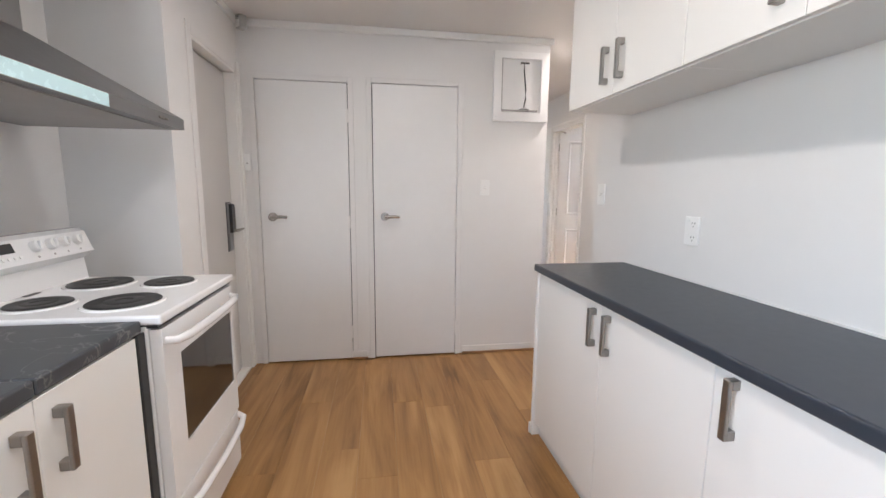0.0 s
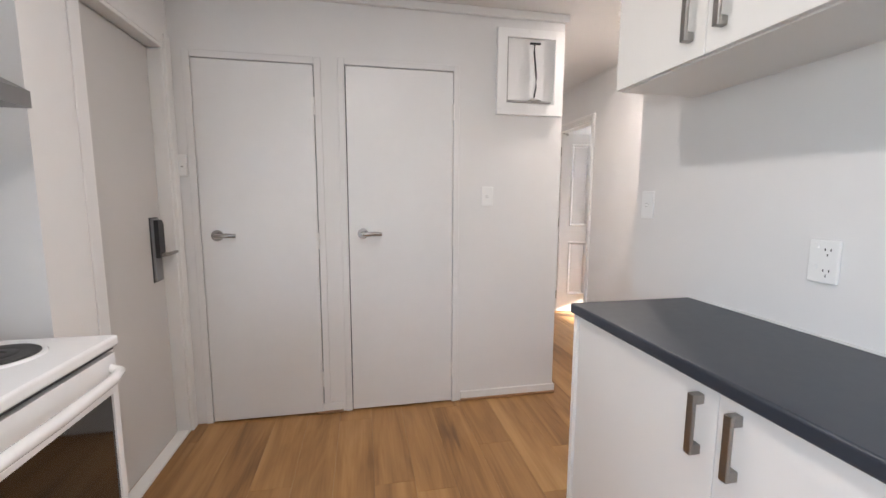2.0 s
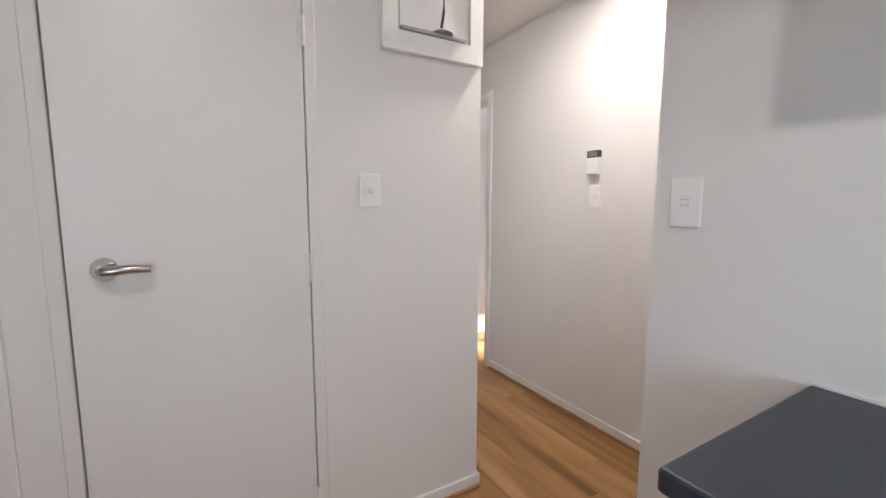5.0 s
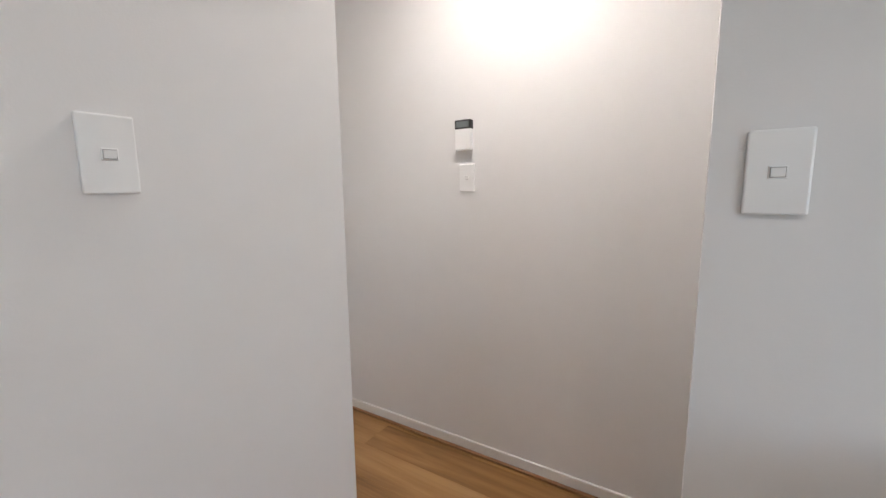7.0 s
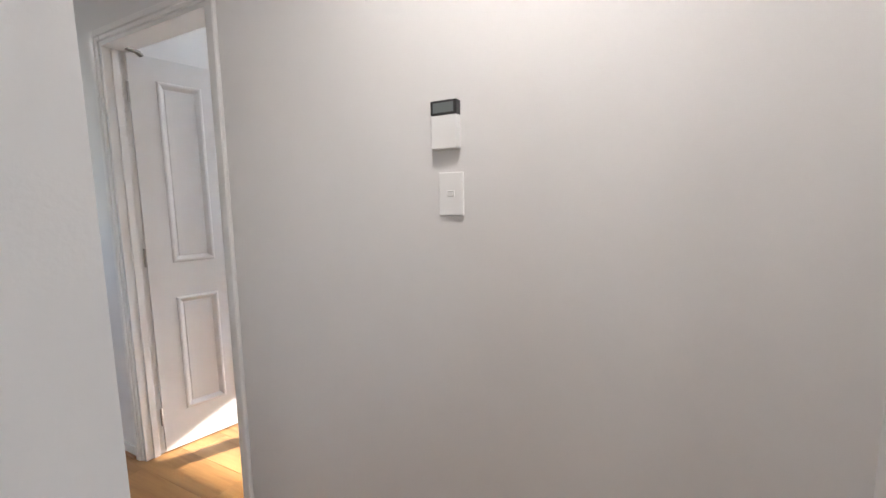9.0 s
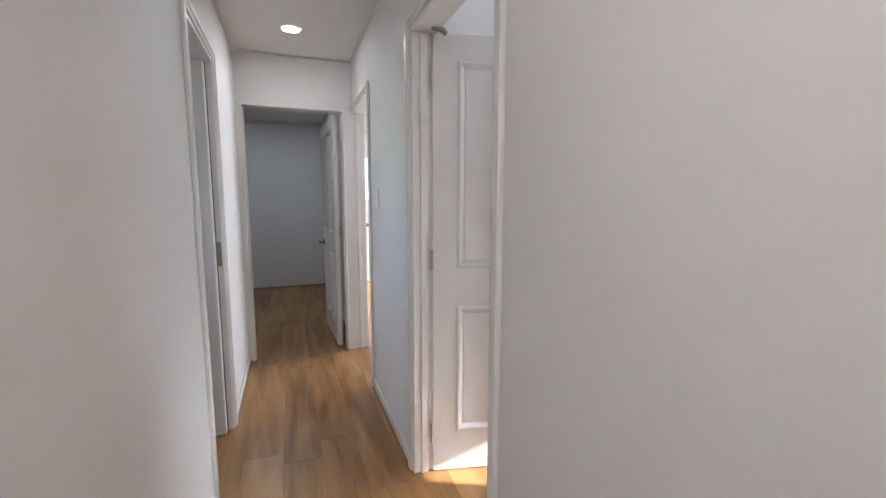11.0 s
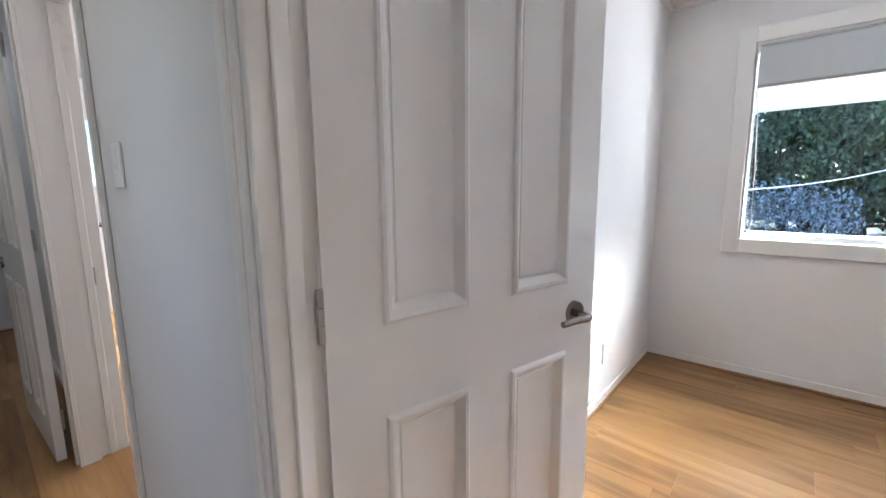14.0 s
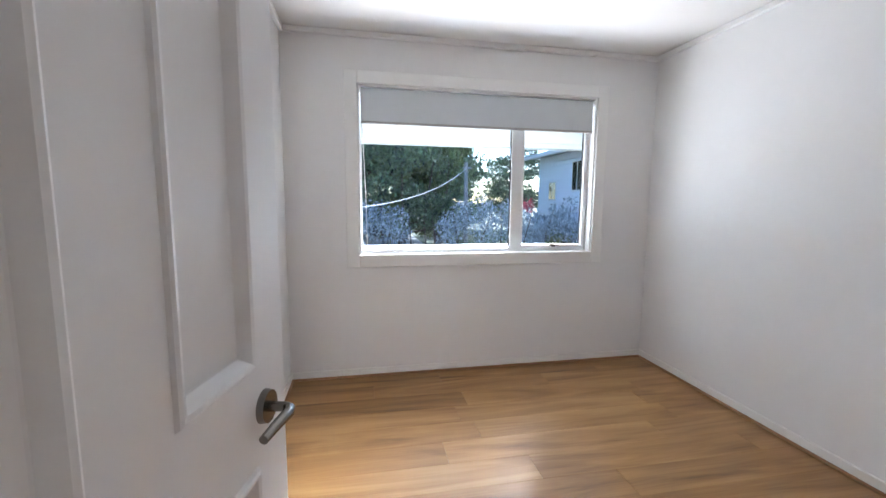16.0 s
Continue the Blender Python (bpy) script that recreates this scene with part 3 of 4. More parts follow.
# ---- windows ----
def window(name, x, y0, y1, z0, z1, mull, label, blind_to=None):
    """A window in the outer wall: face at x, reveal to x+0.12; casing on the inside; a mullion at mull (two values); right light is an opening sash."""
    w = tagged(new(name), label, "window", kind="structure")
    c = 0.085
    for a, b, e, f in ((y0 - c, y0, z0 - c, z1 + c), (y1, y1 + c, z0 - c, z1 + c), (y0, y1, z1, z1 + c)):
        part("casing", bx(x - 0.016, x, a, b, e, f, 0.003), M_TRIM, w)
    part("window_sill", bx(x - 0.018, x + 0.07, y0, y1, z0 - c, z0 + 0.004, 0.004), M_TRIM, w)
    part("reveal", bx(x, x + 0.07, y0, y0 + 0.012, z0 + 0.004, z1 - 0.012), M_TRIM, w)
    part("reveal", bx(x, x + 0.07, y1 - 0.012, y1, z0 + 0.004, z1 - 0.012), M_TRIM, w)
    part("reveal", bx(x, x + 0.07, y0, y1, z1 - 0.012, z1), M_TRIM, w)
    g0, g1 = x + 0.07, x + 0.11
    fr = 0.03
    part("window_frame", bx(g0, g1, y0, y1, z0, z0 + fr, 0.002), M_ALU, w)
    part("window_frame", bx(g0, g1, y0, y1, z1 - fr, z1, 0.002), M_ALU, w)
    part("window_frame", bx(g0, g1, y0, y0 + fr, z0 + fr, z1 - fr, 0.002), M_ALU, w)
    part("window_frame", bx(g0, g1, y1 - fr * 0.6, y1, z0 + fr, z1 - fr, 0.002), M_ALU, w)
    part("mullion", bx(g0 - 0.004, g1, mull[0], mull[1], z0 + fr, z1 - fr, 0.002), M_ALU, w)
    s0, s1 = y0 + fr, mull[0]
    sash = part("sash", bx(g0 - 0.01, g1 - 0.01, s0, s0 + 0.022, z0 + fr, z1 - fr, 0.002), M_ALU, w)
    for a, b, e, f in ((s1 - 0.012, s1, z0 + fr, z1 - fr), (s0 + 0.022, s1 - 0.012, z0 + fr, z0 + fr + 0.022), (s0 + 0.022, s1 - 0.012, z1 - fr - 0.022, z1 - fr)):
        part("sash_rail", bx(g0 - 0.01, g1 - 0.01, a, b, e, f, 0.002), M_ALU, sash)
    part("gasket", bx(g0 + 0.012, g0 + 0.02, s0 + 0.022, s0 + 0.030, z0 + fr + 0.022, z1 - fr - 0.022), M_RUBBER, sash)
    part("gasket", bx(g0 + 0.012, g0 + 0.02, mull[1], mull[1] + 0.008, z0 + fr, z1 - fr), M_RUBBER, w)
    lat = bmesh.new()
    box(lat, g0 - 0.03, g0 - 0.008, (s0 + s1) / 2 - 0.05, (s0 + s1) / 2 + 0.03, z0 + fr + 0.018, z0 + fr + 0.030, 0.004, 2)
    box(lat, g0 - 0.04, g0 - 0.022, (s0 + s1) / 2 - 0.015, (s0 + s1) / 2 + 0.015, z0 + fr + 0.006, z0 + fr + 0.024, 0.003)
    part("latch", lat, M_BLACK, sash, "dark window latch")
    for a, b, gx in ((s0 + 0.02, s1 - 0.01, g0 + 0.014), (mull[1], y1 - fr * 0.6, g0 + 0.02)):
        p = part("pane", bx(gx, gx + 0.004, a, b, z0 + fr, z1 - fr), M_GLASS, w, "blue-tinted glass pane dimming the view outside")
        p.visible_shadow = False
    return w


window("window_1", BX, 2.745, 4.515, 0.885, 2.045, (3.30, 3.385), "white aluminium window with fixed and opening lights")
window("window_2", BX, 6.5, 8.3, 0.885, 2.045, (7.1, 7.18), "white aluminium window of the next room")
wl = tagged(new("window_3"), "white framed window over a cabinet in the next room", "window", kind="structure")
for a, b, e, f in ((2.75, 2.80, 1.24, 2.0), (4.05, 4.1, 1.24, 2.0), (2.80, 4.05, 1.24, 1.28), (2.80, 4.05, 1.96, 2.0)):
    part("window_frame", bx(a, b, 9.96, 10.02, e, f, 0.003), M_ALU, wl)
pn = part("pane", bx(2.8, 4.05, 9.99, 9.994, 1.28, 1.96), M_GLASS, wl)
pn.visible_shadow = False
part("casing", bx(2.70, 4.15, 9.935, 9.95, 2.0, 2.07, 0.003), M_TRIM, wl)


def roller_blind(y0, y1, x, top, bottom):
    b = thing("roller_blind", ((x), (y0 + y1) / 2, top), "pale grey roller blind partly drawn down the window", "blind")
    h = (y1 - y0) / 2
    bm = bmesh.new()
    cyl(bm, (0.0, -h + 0.01, -0.022), (0.0, h - 0.01, -0.022), 0.019, n=20)
    part("roll", bm, M_BLIND, b, "", True)
    bm = bx(-0.0205, -0.0185, -h + 0.012, h - 0.012, bottom - top + 0.012, -0.02)
    part("fabric", bm, M_BLIND, b, "pale grey blind fabric")
    part("bottom_bar", bx(-0.026, -0.013, -h + 0.012, h - 0.012, bottom - top, bottom - top + 0.018, 0.003), M_GREY, b, "grey bottom bar")
    for s in (-1, 1):
        part("bracket", bx(-0.022, 0.022, s * (h - 0.004) - 0.004, s * (h - 0.004) + 0.004, -0.048, 0.0, 0.002), M_PLASTIC, b)
    ch = bmesh.new()
    z2 = 0.93 - top
    tube(ch, [(-0.012, h - 0.012, -0.03), (-0.018, h - 0.012, z2 + 0.1), (-0.018, h - 0.018, z2 + 0.02), (-0.018, h - 0.032, z2), (-0.018, h - 0.045, z2 + 0.03),
              (-0.018, h - 0.04, z2 + 0.35), (-0.016, h - 0.022, z2 + 0.8), (0.01, h - 0.014, -0.03)], 0.003, 6)
    part("pull_chain", ch, M_PLASTIC, b, "white looped bead chain")
    return b


roller_blind(2.757, 4.505, BX + 0.035, 2.033, 1.787)


# ---- small wall fittings ----
def switch_plate(name, at, turn, rockers, label, w=0.073, h=0.116):
    """Local: plate in the xz plane, facing -y."""
    s = thing(name, at, label, "switch" if name == "light_switch" else "socket", turn=turn)
    part("plate", bx(-w / 2, w / 2, -0.009, -0.0005, -h / 2, h / 2, 0.003, 2), M_PLASTIC, s)
    for (a, c) in rockers:
        r = part("rocker_surround", bx(a - 0.011, a + 0.011, -0.0105, -0.008, c - 0.009, c + 0.009, 0.001), M_PLASTIC, s)
        part("rocker", prism(bmesh.new(), [(-0.0105, c - 0.006), (-0.0105, c + 0.006), (-0.0135, c + 0.006), (-0.0115, c - 0.006)], 0, a - 0.008, a + 0.008), M_PLASTIC, r)
        # grey outline paints the thin line of shade round the rocker
        part("rocker_shade_line", bx(a - 0.009, a + 0.009, -0.0107, -0.0102, c - 0.0072, c + 0.0072), M_GREY, r)
    return s


switch_plate("light_switch", (0.902, 3.0, 1.295), 0, [(0.0, 0.0)], "white wall switch beside the cupboard doors")
switch_plate("light_switch", (HL, 2.16, 1.257), -90, [(0.0, 0.0)], "white wall switch at the end of the worktop wall")
switch_plate("light_switch", (HR, 3.118, 1.288), -90, [(0.0, 0.0)], "white wall switch under the heating control")
switch_plate("light_switch", (HR, 5.60, 1.29), -90, [(0.0, 0.0)], "white wall switch in the hall")


def socket(at, turn, label, vertical=True):
    s = thing("power_socket", at, label, "socket", turn=turn)
    part("plate", bx(-0.037, 0.037, -0.010, -0.0005, -0.058, 0.058, 0.003, 2), M_PLASTIC, s)
    for c in (-0.028, 0.028):
        bm = bmesh.new()
        for dx, dz, a in ((-0.007, 0.004, 0.5), (0.007, 0.004, -0.5), (0.0, -0.010, 0.0)):
            box(bm, 0.010 + dx - 0.0012, 0.010 + dx + 0.0012, -0.0108, -0.0095, c + dz - 0.0035, c + dz + 0.0035)
        part("pin_slots", bm, M_BLACK, s, "dark pin slots")
        part("rocker", bx(-0.028, -0.012, -0.0125, -0.009, c - 0.006 + 0.012, c + 0.006 + 0.012, 0.001), M_PLASTIC, s)
    return s


socket((HL, 1.45, 1.118), -90, "white double power socket above the dark worktop")
socket((4.19, 5.0, 0.30), 0, "white power socket low on the bedroom wall")
socket((3.86, 5.0, 0.15), 0, "white data socket just above the skirting")

th = thing("thermostat", (HR, 3.128, 1.468), "white heating control with dark display on hall wall", "thermostat", turn=-90)
part("housing", bx(-0.038, 0.038, -0.026, -0.0005, -0.062, 0.025, 0.003, 2), M_PLASTIC, th)
part("display_bezel", bx(-0.038, 0.038, -0.027, -0.0005, 0.0255, 0.062, 0.002, 2), M_BLACK, th, "black display surround")
part("display", bx(-0.030, 0.030, -0.0275, -0.0265, 0.031, 0.056), M_LCD, th, "grey display")
part("maker_mark", bx(-0.012, 0.012, -0.012, -0.011, 0.0622, 0.066), M_GREY, th)

pir = thing("motion_detector", (-0.745, 2.945, 2.335), "small white alarm detector high in the corner", "detector", turn=-40)
part("housing", bx(-0.028, 0.028, -0.022, 0.028, -0.05, 0.05, 0.010, 3), M_DETECTOR, pir)
part("lens", bx(-0.018, 0.018, -0.026, -0.021, -0.04, 0.005, 0.003), M_TRIM, pir)
bm = bmesh.new()
cyl(bm, (0.008, -0.026, 0.02), (0.008, -0.021, 0.02), 0.004, n=12)
part("indicator", bm, M_LCD, pir)

ch = thing("door_chime", (-0.765, 3.0, 1.45), "small white door chime beside the entry door", "chime")
part("housing", bx(-0.022, 0.022, -0.022, -0.0005, -0.055, 0.055, 0.004, 2), M_PLASTIC, ch)
part("button", bx(-0.006, 0.006, -0.024, -0.0215, -0.01, -0.004, 0.001), M_GREY, ch)

# switchboard recess with a clear cover, a cord and a small shelf
sb = thing("meter_box", (1.155, 3.0, 2.023), "white framed wall box with a curved black cord", "wall box")
part("frame", wall_bm('y', -0.028, -0.001, -0.208, 0.208, -0.243, 0.243, [(-0.150, 0.150, -0.175, 0.195)]), M_PLASTIC, sb, "one-piece white frame")
part("back_panel", bx(-0.152, 0.152, -0.012, -0.002, -0.178, 0.198), M_DOOR, sb)
part("inner_edge", bx(-0.150, -0.142, -0.026, -0.012, -0.175, 0.195, 0.001), M_GREY, sb)
part("shelf", bx(-0.142, 0.125, -0.040, -0.012, -0.175, -0.162, 0.002), M_GREY, sb, "grey bottom ledge")
bm = bmesh.new()
tube(bm, [(0.022, -0.02, 0.165), (0.018, -0.022, 0.12), (0.026, -0.024, 0.05), (0.034, -0.024, -0.02), (0.034, -0.024, -0.08), (0.022, -0.024, -0.15)], 0.0055, 8)
part("cord", bm, M_BLACK, sb, "curved black cord", True)
part("top_bar", bx(-0.008, 0.058, -0.026, -0.012, 0.163, 0.173, 0.002), M_BLACK, sb)
bm = bmesh.new()
cyl(bm, (0.022, -0.028, -0.161), (0.022, -0.028, -0.148), 0.042, 0.024, 20)
part("cord_base", bm, M_GREY, sb, "dark oval cord base", True)

# downlights
for room, lx, ly, lz, _, _ in DOWNLIGHTS:
    d = thing("downlight", (lx, ly, CZ), "round white recessed ceiling downlight, switched on", "ceiling light")
    bm = bmesh.new()
    for i in range(28):
        a0, a1 = 2 * math.pi * i / 28, 2 * math.pi * (i + 1) / 28
        q = [(r * math.cos(a), r * math.sin(a), z) for a in (a0, a1) for r, z in ((0.05, -0.006), (0.062, -0.0005))]
        bm.faces.new([bm.verts.new(q[k]) for k in (0, 1, 3, 2)])
    bmesh.ops.remove_doubles(bm, verts=bm.verts, dist=1e-5)
    part("rim", bm, M_PLASTIC, d, "", True)
    bm = bmesh.new()
    cyl(bm, (0, 0, -0.006), (0, 0, -0.0005), 0.05, n=28)
    part("diffuser", bm, M_LAMP, d, "glowing diffuser")

# ---- kitchen ----
def bar_handle(parent, x, y, z, out, material=M_NICKEL):
    """Upright square bar handle, 0.145 long, standing off a cabinet front at x; out: the way it faces."""
    bm = bmesh.new()
    h = 0.0725
    a0, a1 = sorted((x + out * 0.020, x + out * 0.030))
    box(bm, a0, a1, y - 0.010, y + 0.010, z - h, z + h, 0.002)
    for s in (-1, 1):
        p0, p1 = sorted((x, x + out * 0.022))
        z0, z1 = sorted((z + s * h, z + s * (h - 0.024)))
        box(bm, p0, p1, y - 0.010, y + 0.010, z0, z1, 0.002)
    return part("handle", bm, material, parent, "brushed nickel bar handle")


def cabinet(name, x0, x1, y0, y1, z0, z1, front, doors, label, handles, hz, plinth=0.0):
    """A carcass between x0 and x1 with doors on the face at 'front' (-1: at x0, 1: at x1); doors: y0, y1; handles: y per door."""
    c = thing(name, ((x0 + x1) / 2, (y0 + y1) / 2, z0), label, "cabinet")
    ox, oy, oz = (x0 + x1) / 2, (y0 + y1) / 2, z0
    a0, a1 = (x0 + 0.019, x1) if front < 0 else (x0, x1 - 0.019)
    part("body", bx(a0 - ox, a1 - ox, y0 - oy, y1 - oy, plinth, z1 - oz, 0.001), M_CAB, c)
    if plinth:
        b0, b1 = (a0 + 0.012, a1) if front < 0 else (a0, a1 - 0.012)
        part("plinth", bx(b0 - ox, b1 - ox, y0 - oy + 0.003, y1 - oy - 0.003, 0.0, plinth), M_TRIM, c)
    for (d0, d1), hy in zip(doors, handles):
        f0, f1 = (x0, x0 + 0.018) if front < 0 else (x1 - 0.018, x1)
        d = part("door", bx(f0 - ox, f1 - ox, d0 + 0.0012 - oy, d1 - 0.0012 - oy, plinth + 0.004, z1 - oz - 0.004, 0.0012), M_CAB, c)
        if hy is not None:
            bar_handle(d, (x0 if front < 0 else x1) - ox, hy - oy, hz - oz, front)
    return c


cabinet("base_cabinet", 0.905, HL - 0.002, 0.785, 1.872, 0.0, 0.874, -1, [(0.7842, 1.287), (1.287, 1.870)],
        "white double-door base cabinet with nickel bar handles", [1.237, 1.333], 0.775, 0.075)
cabinet("base_cabinet", 0.905, HL - 0.002, -0.23, 0.783, 0.0, 0.874, -1, [(-0.231, 0.275), (0.275, 0.7838)],
        "white base cabinet with nickel bar handles", [0.21, 0.722], 0.79, 0.075)
cabinet("base_cabinet", 0.905, HL - 0.002, -1.25, -0.232, 0.0, 0.874, -1, [(-1.248, -0.74), (-0.74, -0.234)],
        "white base cabinet with nickel bar handles", [-0.79, -0.69], 0.79, 0.075)
ep = thing("end_panel", (1.14, 1.882, 0), "white end panel of the base cabinets", "panel")
part("panel", bx(-0.245, 0.233, -0.009, 0.009, 0.0, 0.874, 0.001), M_CAB, ep)
part("foot_block", bx(-0.252, -0.20, 0.0095, 0.022, 0.0, 0.06, 0.003), M_TRIM, ep)
wt = thing("worktop", (1.13, 0.3, 0.912), "dark slate blue laminate worktop with rounded edge", "worktop")
part("slab", bx(0.884 - 1.13, HL - 0.0015 - 1.13, -1.55, 1.604, -0.036, 0.0, 0.007, 3), M_BENCH, wt)
part("sealant", bx(HL - 0.006 - 1.13, HL - 0.001 - 1.13, -1.55, 1.60, 0.0, 0.005), M_TRIM, wt, "white sealant line")

uz0, uz1 = 1.655, 2.362
for ds, hs in (([(1.168, 1.555), (1.555, 1.938)], [1.498, 1.604]), ([(0.41, 0.797), (0.797, 1.166)], [0.47, 0.857]), ([(-0.34, 0.03), (0.03, 0.408)], [-0.03, 0.09])):
    cabinet("wall_cabinet", 1.044, HL - 0.002, ds[0][0], ds[1][1], uz0, uz1, -1, ds, "white wall cabinet with nickel bar handles", hs, 1.778)

# left run beside the cooker
cabinet("base_cabinet", -1.245, -0.558, 0.36, 1.183, 0.0, 0.862, 1, [(0.40, 0.835), (0.835, 1.181)],
        "cream white base cabinet with nickel bar handles", [0.783, 0.884], 0.748, 0.09)
cabinet("base_cabinet", -1.245, -0.558, -0.60, 0.358, 0.0, 0.862, 1, [(-0.598, -0.12), (-0.12, 0.356)],
        "cream white base cabinet with nickel bar handles", [-0.17, -0.07], 0.74, 0.09)
# real dark panel, made wider and blacker to take in the cooker gap's shade
sp = thing("side_panel", (-0.9, 1.203, 0), "charcoal side panel between cabinet and cooker, blackened for the shade beside it", "panel")
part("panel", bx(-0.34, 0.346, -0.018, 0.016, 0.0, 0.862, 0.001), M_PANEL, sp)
lw = thing("worktop", (-0.9, 0.3, 0.9), "dark grey marbled laminate worktop with a joint", "worktop")
part("slab", bx(-0.348, 0.346, -0.9, 0.540, -0.036, 0.0, 0.006, 3), M_BENCH2, lw)
part("slab", bx(-0.348, 0.346, 0.542, 0.908, -0.036, 0.0, 0.006, 3), M_BENCH2, lw)


# cooker: front at local x = 0.60 (world -0.53), runs along y
def cooker(at):
    c = thing("cooker", at, "white freestanding electric cooker with four solid plates", "cooker")
    W, D = 0.60, 0.60
    part("body", bx(0.0, D - 0.03, 0.004, W - 0.004, 0.03, 0.875, 0.004), M_WHITE, c)
    part("hob", bx(0.0, D + 0.012, 0.0, W, 0.878, 0.908, 0.008, 3), M_WHITE, c, "white enamel hob")
    # black strip colours in the shade under the hob's edge
    part("hob_shade_strip", bx(0.02, D - 0.002, 0.006, W - 0.006, 0.868, 0.879), M_BLACK, c)
    # plates
    for px, py, r in ((0.43, 0.16, 0.098), (0.43, 0.45, 0.080), (0.19, 0.16, 0.080), (0.19, 0.45, 0.098)):
        bm = bmesh.new()
        prof = [(r + 0.016, 0.9078), (r + 0.013, 0.913), (r + 0.004, 0.913), (r + 0.003, 0.909)]
        n = 36
        rings = [[bm.verts.new((px + q[0] * math.cos(2 * math.pi * i / n), py + q[0] * math.sin(2 * math.pi * i / n), q[1])) for i in range(n)] for q in prof]
        for a, b in zip(rings, rings[1:]):
            for i in range(n):
                bm.faces.new((a[i], a[(i + 1) % n], b[(i + 1) % n], b[i]))
        ringp = part("plate_rim", bm, M_WHITE, c, "", True)
        bm = bmesh.new()
        prof = [(0.0, 0.9155), (0.022, 0.9155), (0.024, 0.9175), (r * 0.55, 0.9175), (r * 0.57, 0.9165), (r * 0.62, 0.9175), (r, 0.9172), (r + 0.003, 0.915), (r + 0.003, 0.9085)]
        rings = [[bm.verts.new((px + max(q[0], 0.0005) * math.cos(2 * math.pi * i / n), py + max(q[0], 0.0005) * math.sin(2 * math.pi * i / n), q[1])) for i in range(n)] for q in prof]
        for a, b in zip(rings, rings[1:]):
            for i in range(n):
                bm.faces.new((a[i], a[(i + 1) % n], b[(i + 1) % n], b[i]))
        bm.faces.new(rings[0])
        part("hot_plate", bm, M_IRON, c, "black cast iron hot plate", True)
    part("vent", bx(0.058, 0.075, 0.27, 0.33, 0.908, 0.911, 0.001), M_BLACK, c, "dark hob vent slot")
    # control upstand
    prof = [(0.0, 0.905), (0.055, 0.905), (0.045, 0.99), (0.085, 1.02), (0.055, 1.10), (0.035, 1.112), (0.0, 1.112)]
    up = part("control_panel", prism(bmesh.new(), prof, 1, 0.0, W), M_WHITE, c, "white sloping control panel")
    nrm = Vector((0.08, 0, 0.03)).normalized()

    def on(u, y):
        return Vector((0.085 - 0.03 * u, y, 1.02 + 0.08 * u))
    for y in (0.335, 0.405, 0.470, 0.535, 0.06):
        bm = bmesh.new()
        p = on(0.62, y)
        cyl(bm, p, p + nrm * 0.018, 0.021, 0.018, 20)
        q = p + nrm * 0.018
        box(bm, q.x - 0.004, q.x + 0.008, y - 0.004, y + 0.004, q.z - 0.015, q.z + 0.015, 0.002)
        part("knob", bm, M_PLASTIC, up, "white turning knob", True)
        bm = bmesh.new()
        p = on(0.18, y)
        cyl(bm, p, p + nrm * 0.0012, 0.004, n=10)
        part("mark", bm, M_GREY, up)
    p0, p1 = on(0.45, 0.13), on(0.85, 0.25)
    bm = bmesh.new()
    vs = [bm.verts.new(on(u, y) + nrm * e) for e in (-0.001, 0.0015) for u, y in ((0.50, 0.155), (0.50, 0.255), (0.88, 0.255), (0.88, 0.155))]
    for q in ((0, 1, 2, 3), (4, 5, 6, 7), (0, 1, 5, 4), (1, 2, 6, 5), (2, 3, 7, 6), (3, 0, 4, 7)):
        bm.faces.new([vs[i] for i in q])
    part("clock_display", bm, M_BLACK, up, "black clock display")
    for k in range(6):
        bm = bmesh.new()
        p = on(0.28, 0.155 + k * 0.022)
        cyl(bm, p, p + nrm * 0.004, 0.006, n=10)
        part("button", bm, M_PLASTIC, up)
    # oven door
    dr = part("oven_door", wall_bm('x', D - 0.028, D + 0.004, 0.012, W - 0.012, 0.30, 0.862, [(0.115, W - 0.035, 0.44, 0.752)]), M_WHITE, c, "white oven door")
    part("oven_glass", bx(D - 0.024, D - 0.001, 0.116, W - 0.036, 0.441, 0.751), M_OVENGLASS, dr, "dark oven glass")
    bm = bmesh.new()
    pts = [(D + 0.0, 0.03, 0.822), (D + 0.03, 0.045, 0.818), (D + 0.042, 0.10, 0.816), (D + 0.046, 0.30, 0.815), (D + 0.042, 0.50, 0.816), (D + 0.03, 0.555, 0.818), (D, 0.57, 0.822)]
    tube(bm, pts, [0.012, 0.013, 0.014, 0.015, 0.014, 0.013, 0.012], 12)
    part("handle", bm, M_WHITE, dr, "white curved handle", True)
    # drawer
    dw = part("drawer", bx(D - 0.028, D + 0.002, 0.012, W - 0.012, 0.05, 0.292, 0.006, 2), M_WHITE, c, "white warming drawer")
    bm = bmesh.new()
    pts = [(D, 0.02, 0.272), (D + 0.026, 0.03, 0.262), (D + 0.036, 0.10, 0.252), (D + 0.040, 0.30, 0.248), (D + 0.036, 0.50, 0.252), (D + 0.026, 0.57, 0.262), (D, 0.58, 0.272)]
    tube(bm, pts, 0.013, 12)
    part("handle", bm, M_WHITE, dw, "", True)
    for fx in (0.06, 0.52):
        for fy in (0.05, 0.55):
            bm = bmesh.new()
            cyl(bm, (fx, fy, 0.0), (fx, fy, 0.032), 0.018, n=14)
            part("foot", bm, M_BLACK, c)
    return c


cooker((-1.122, 1.225, 0.0))


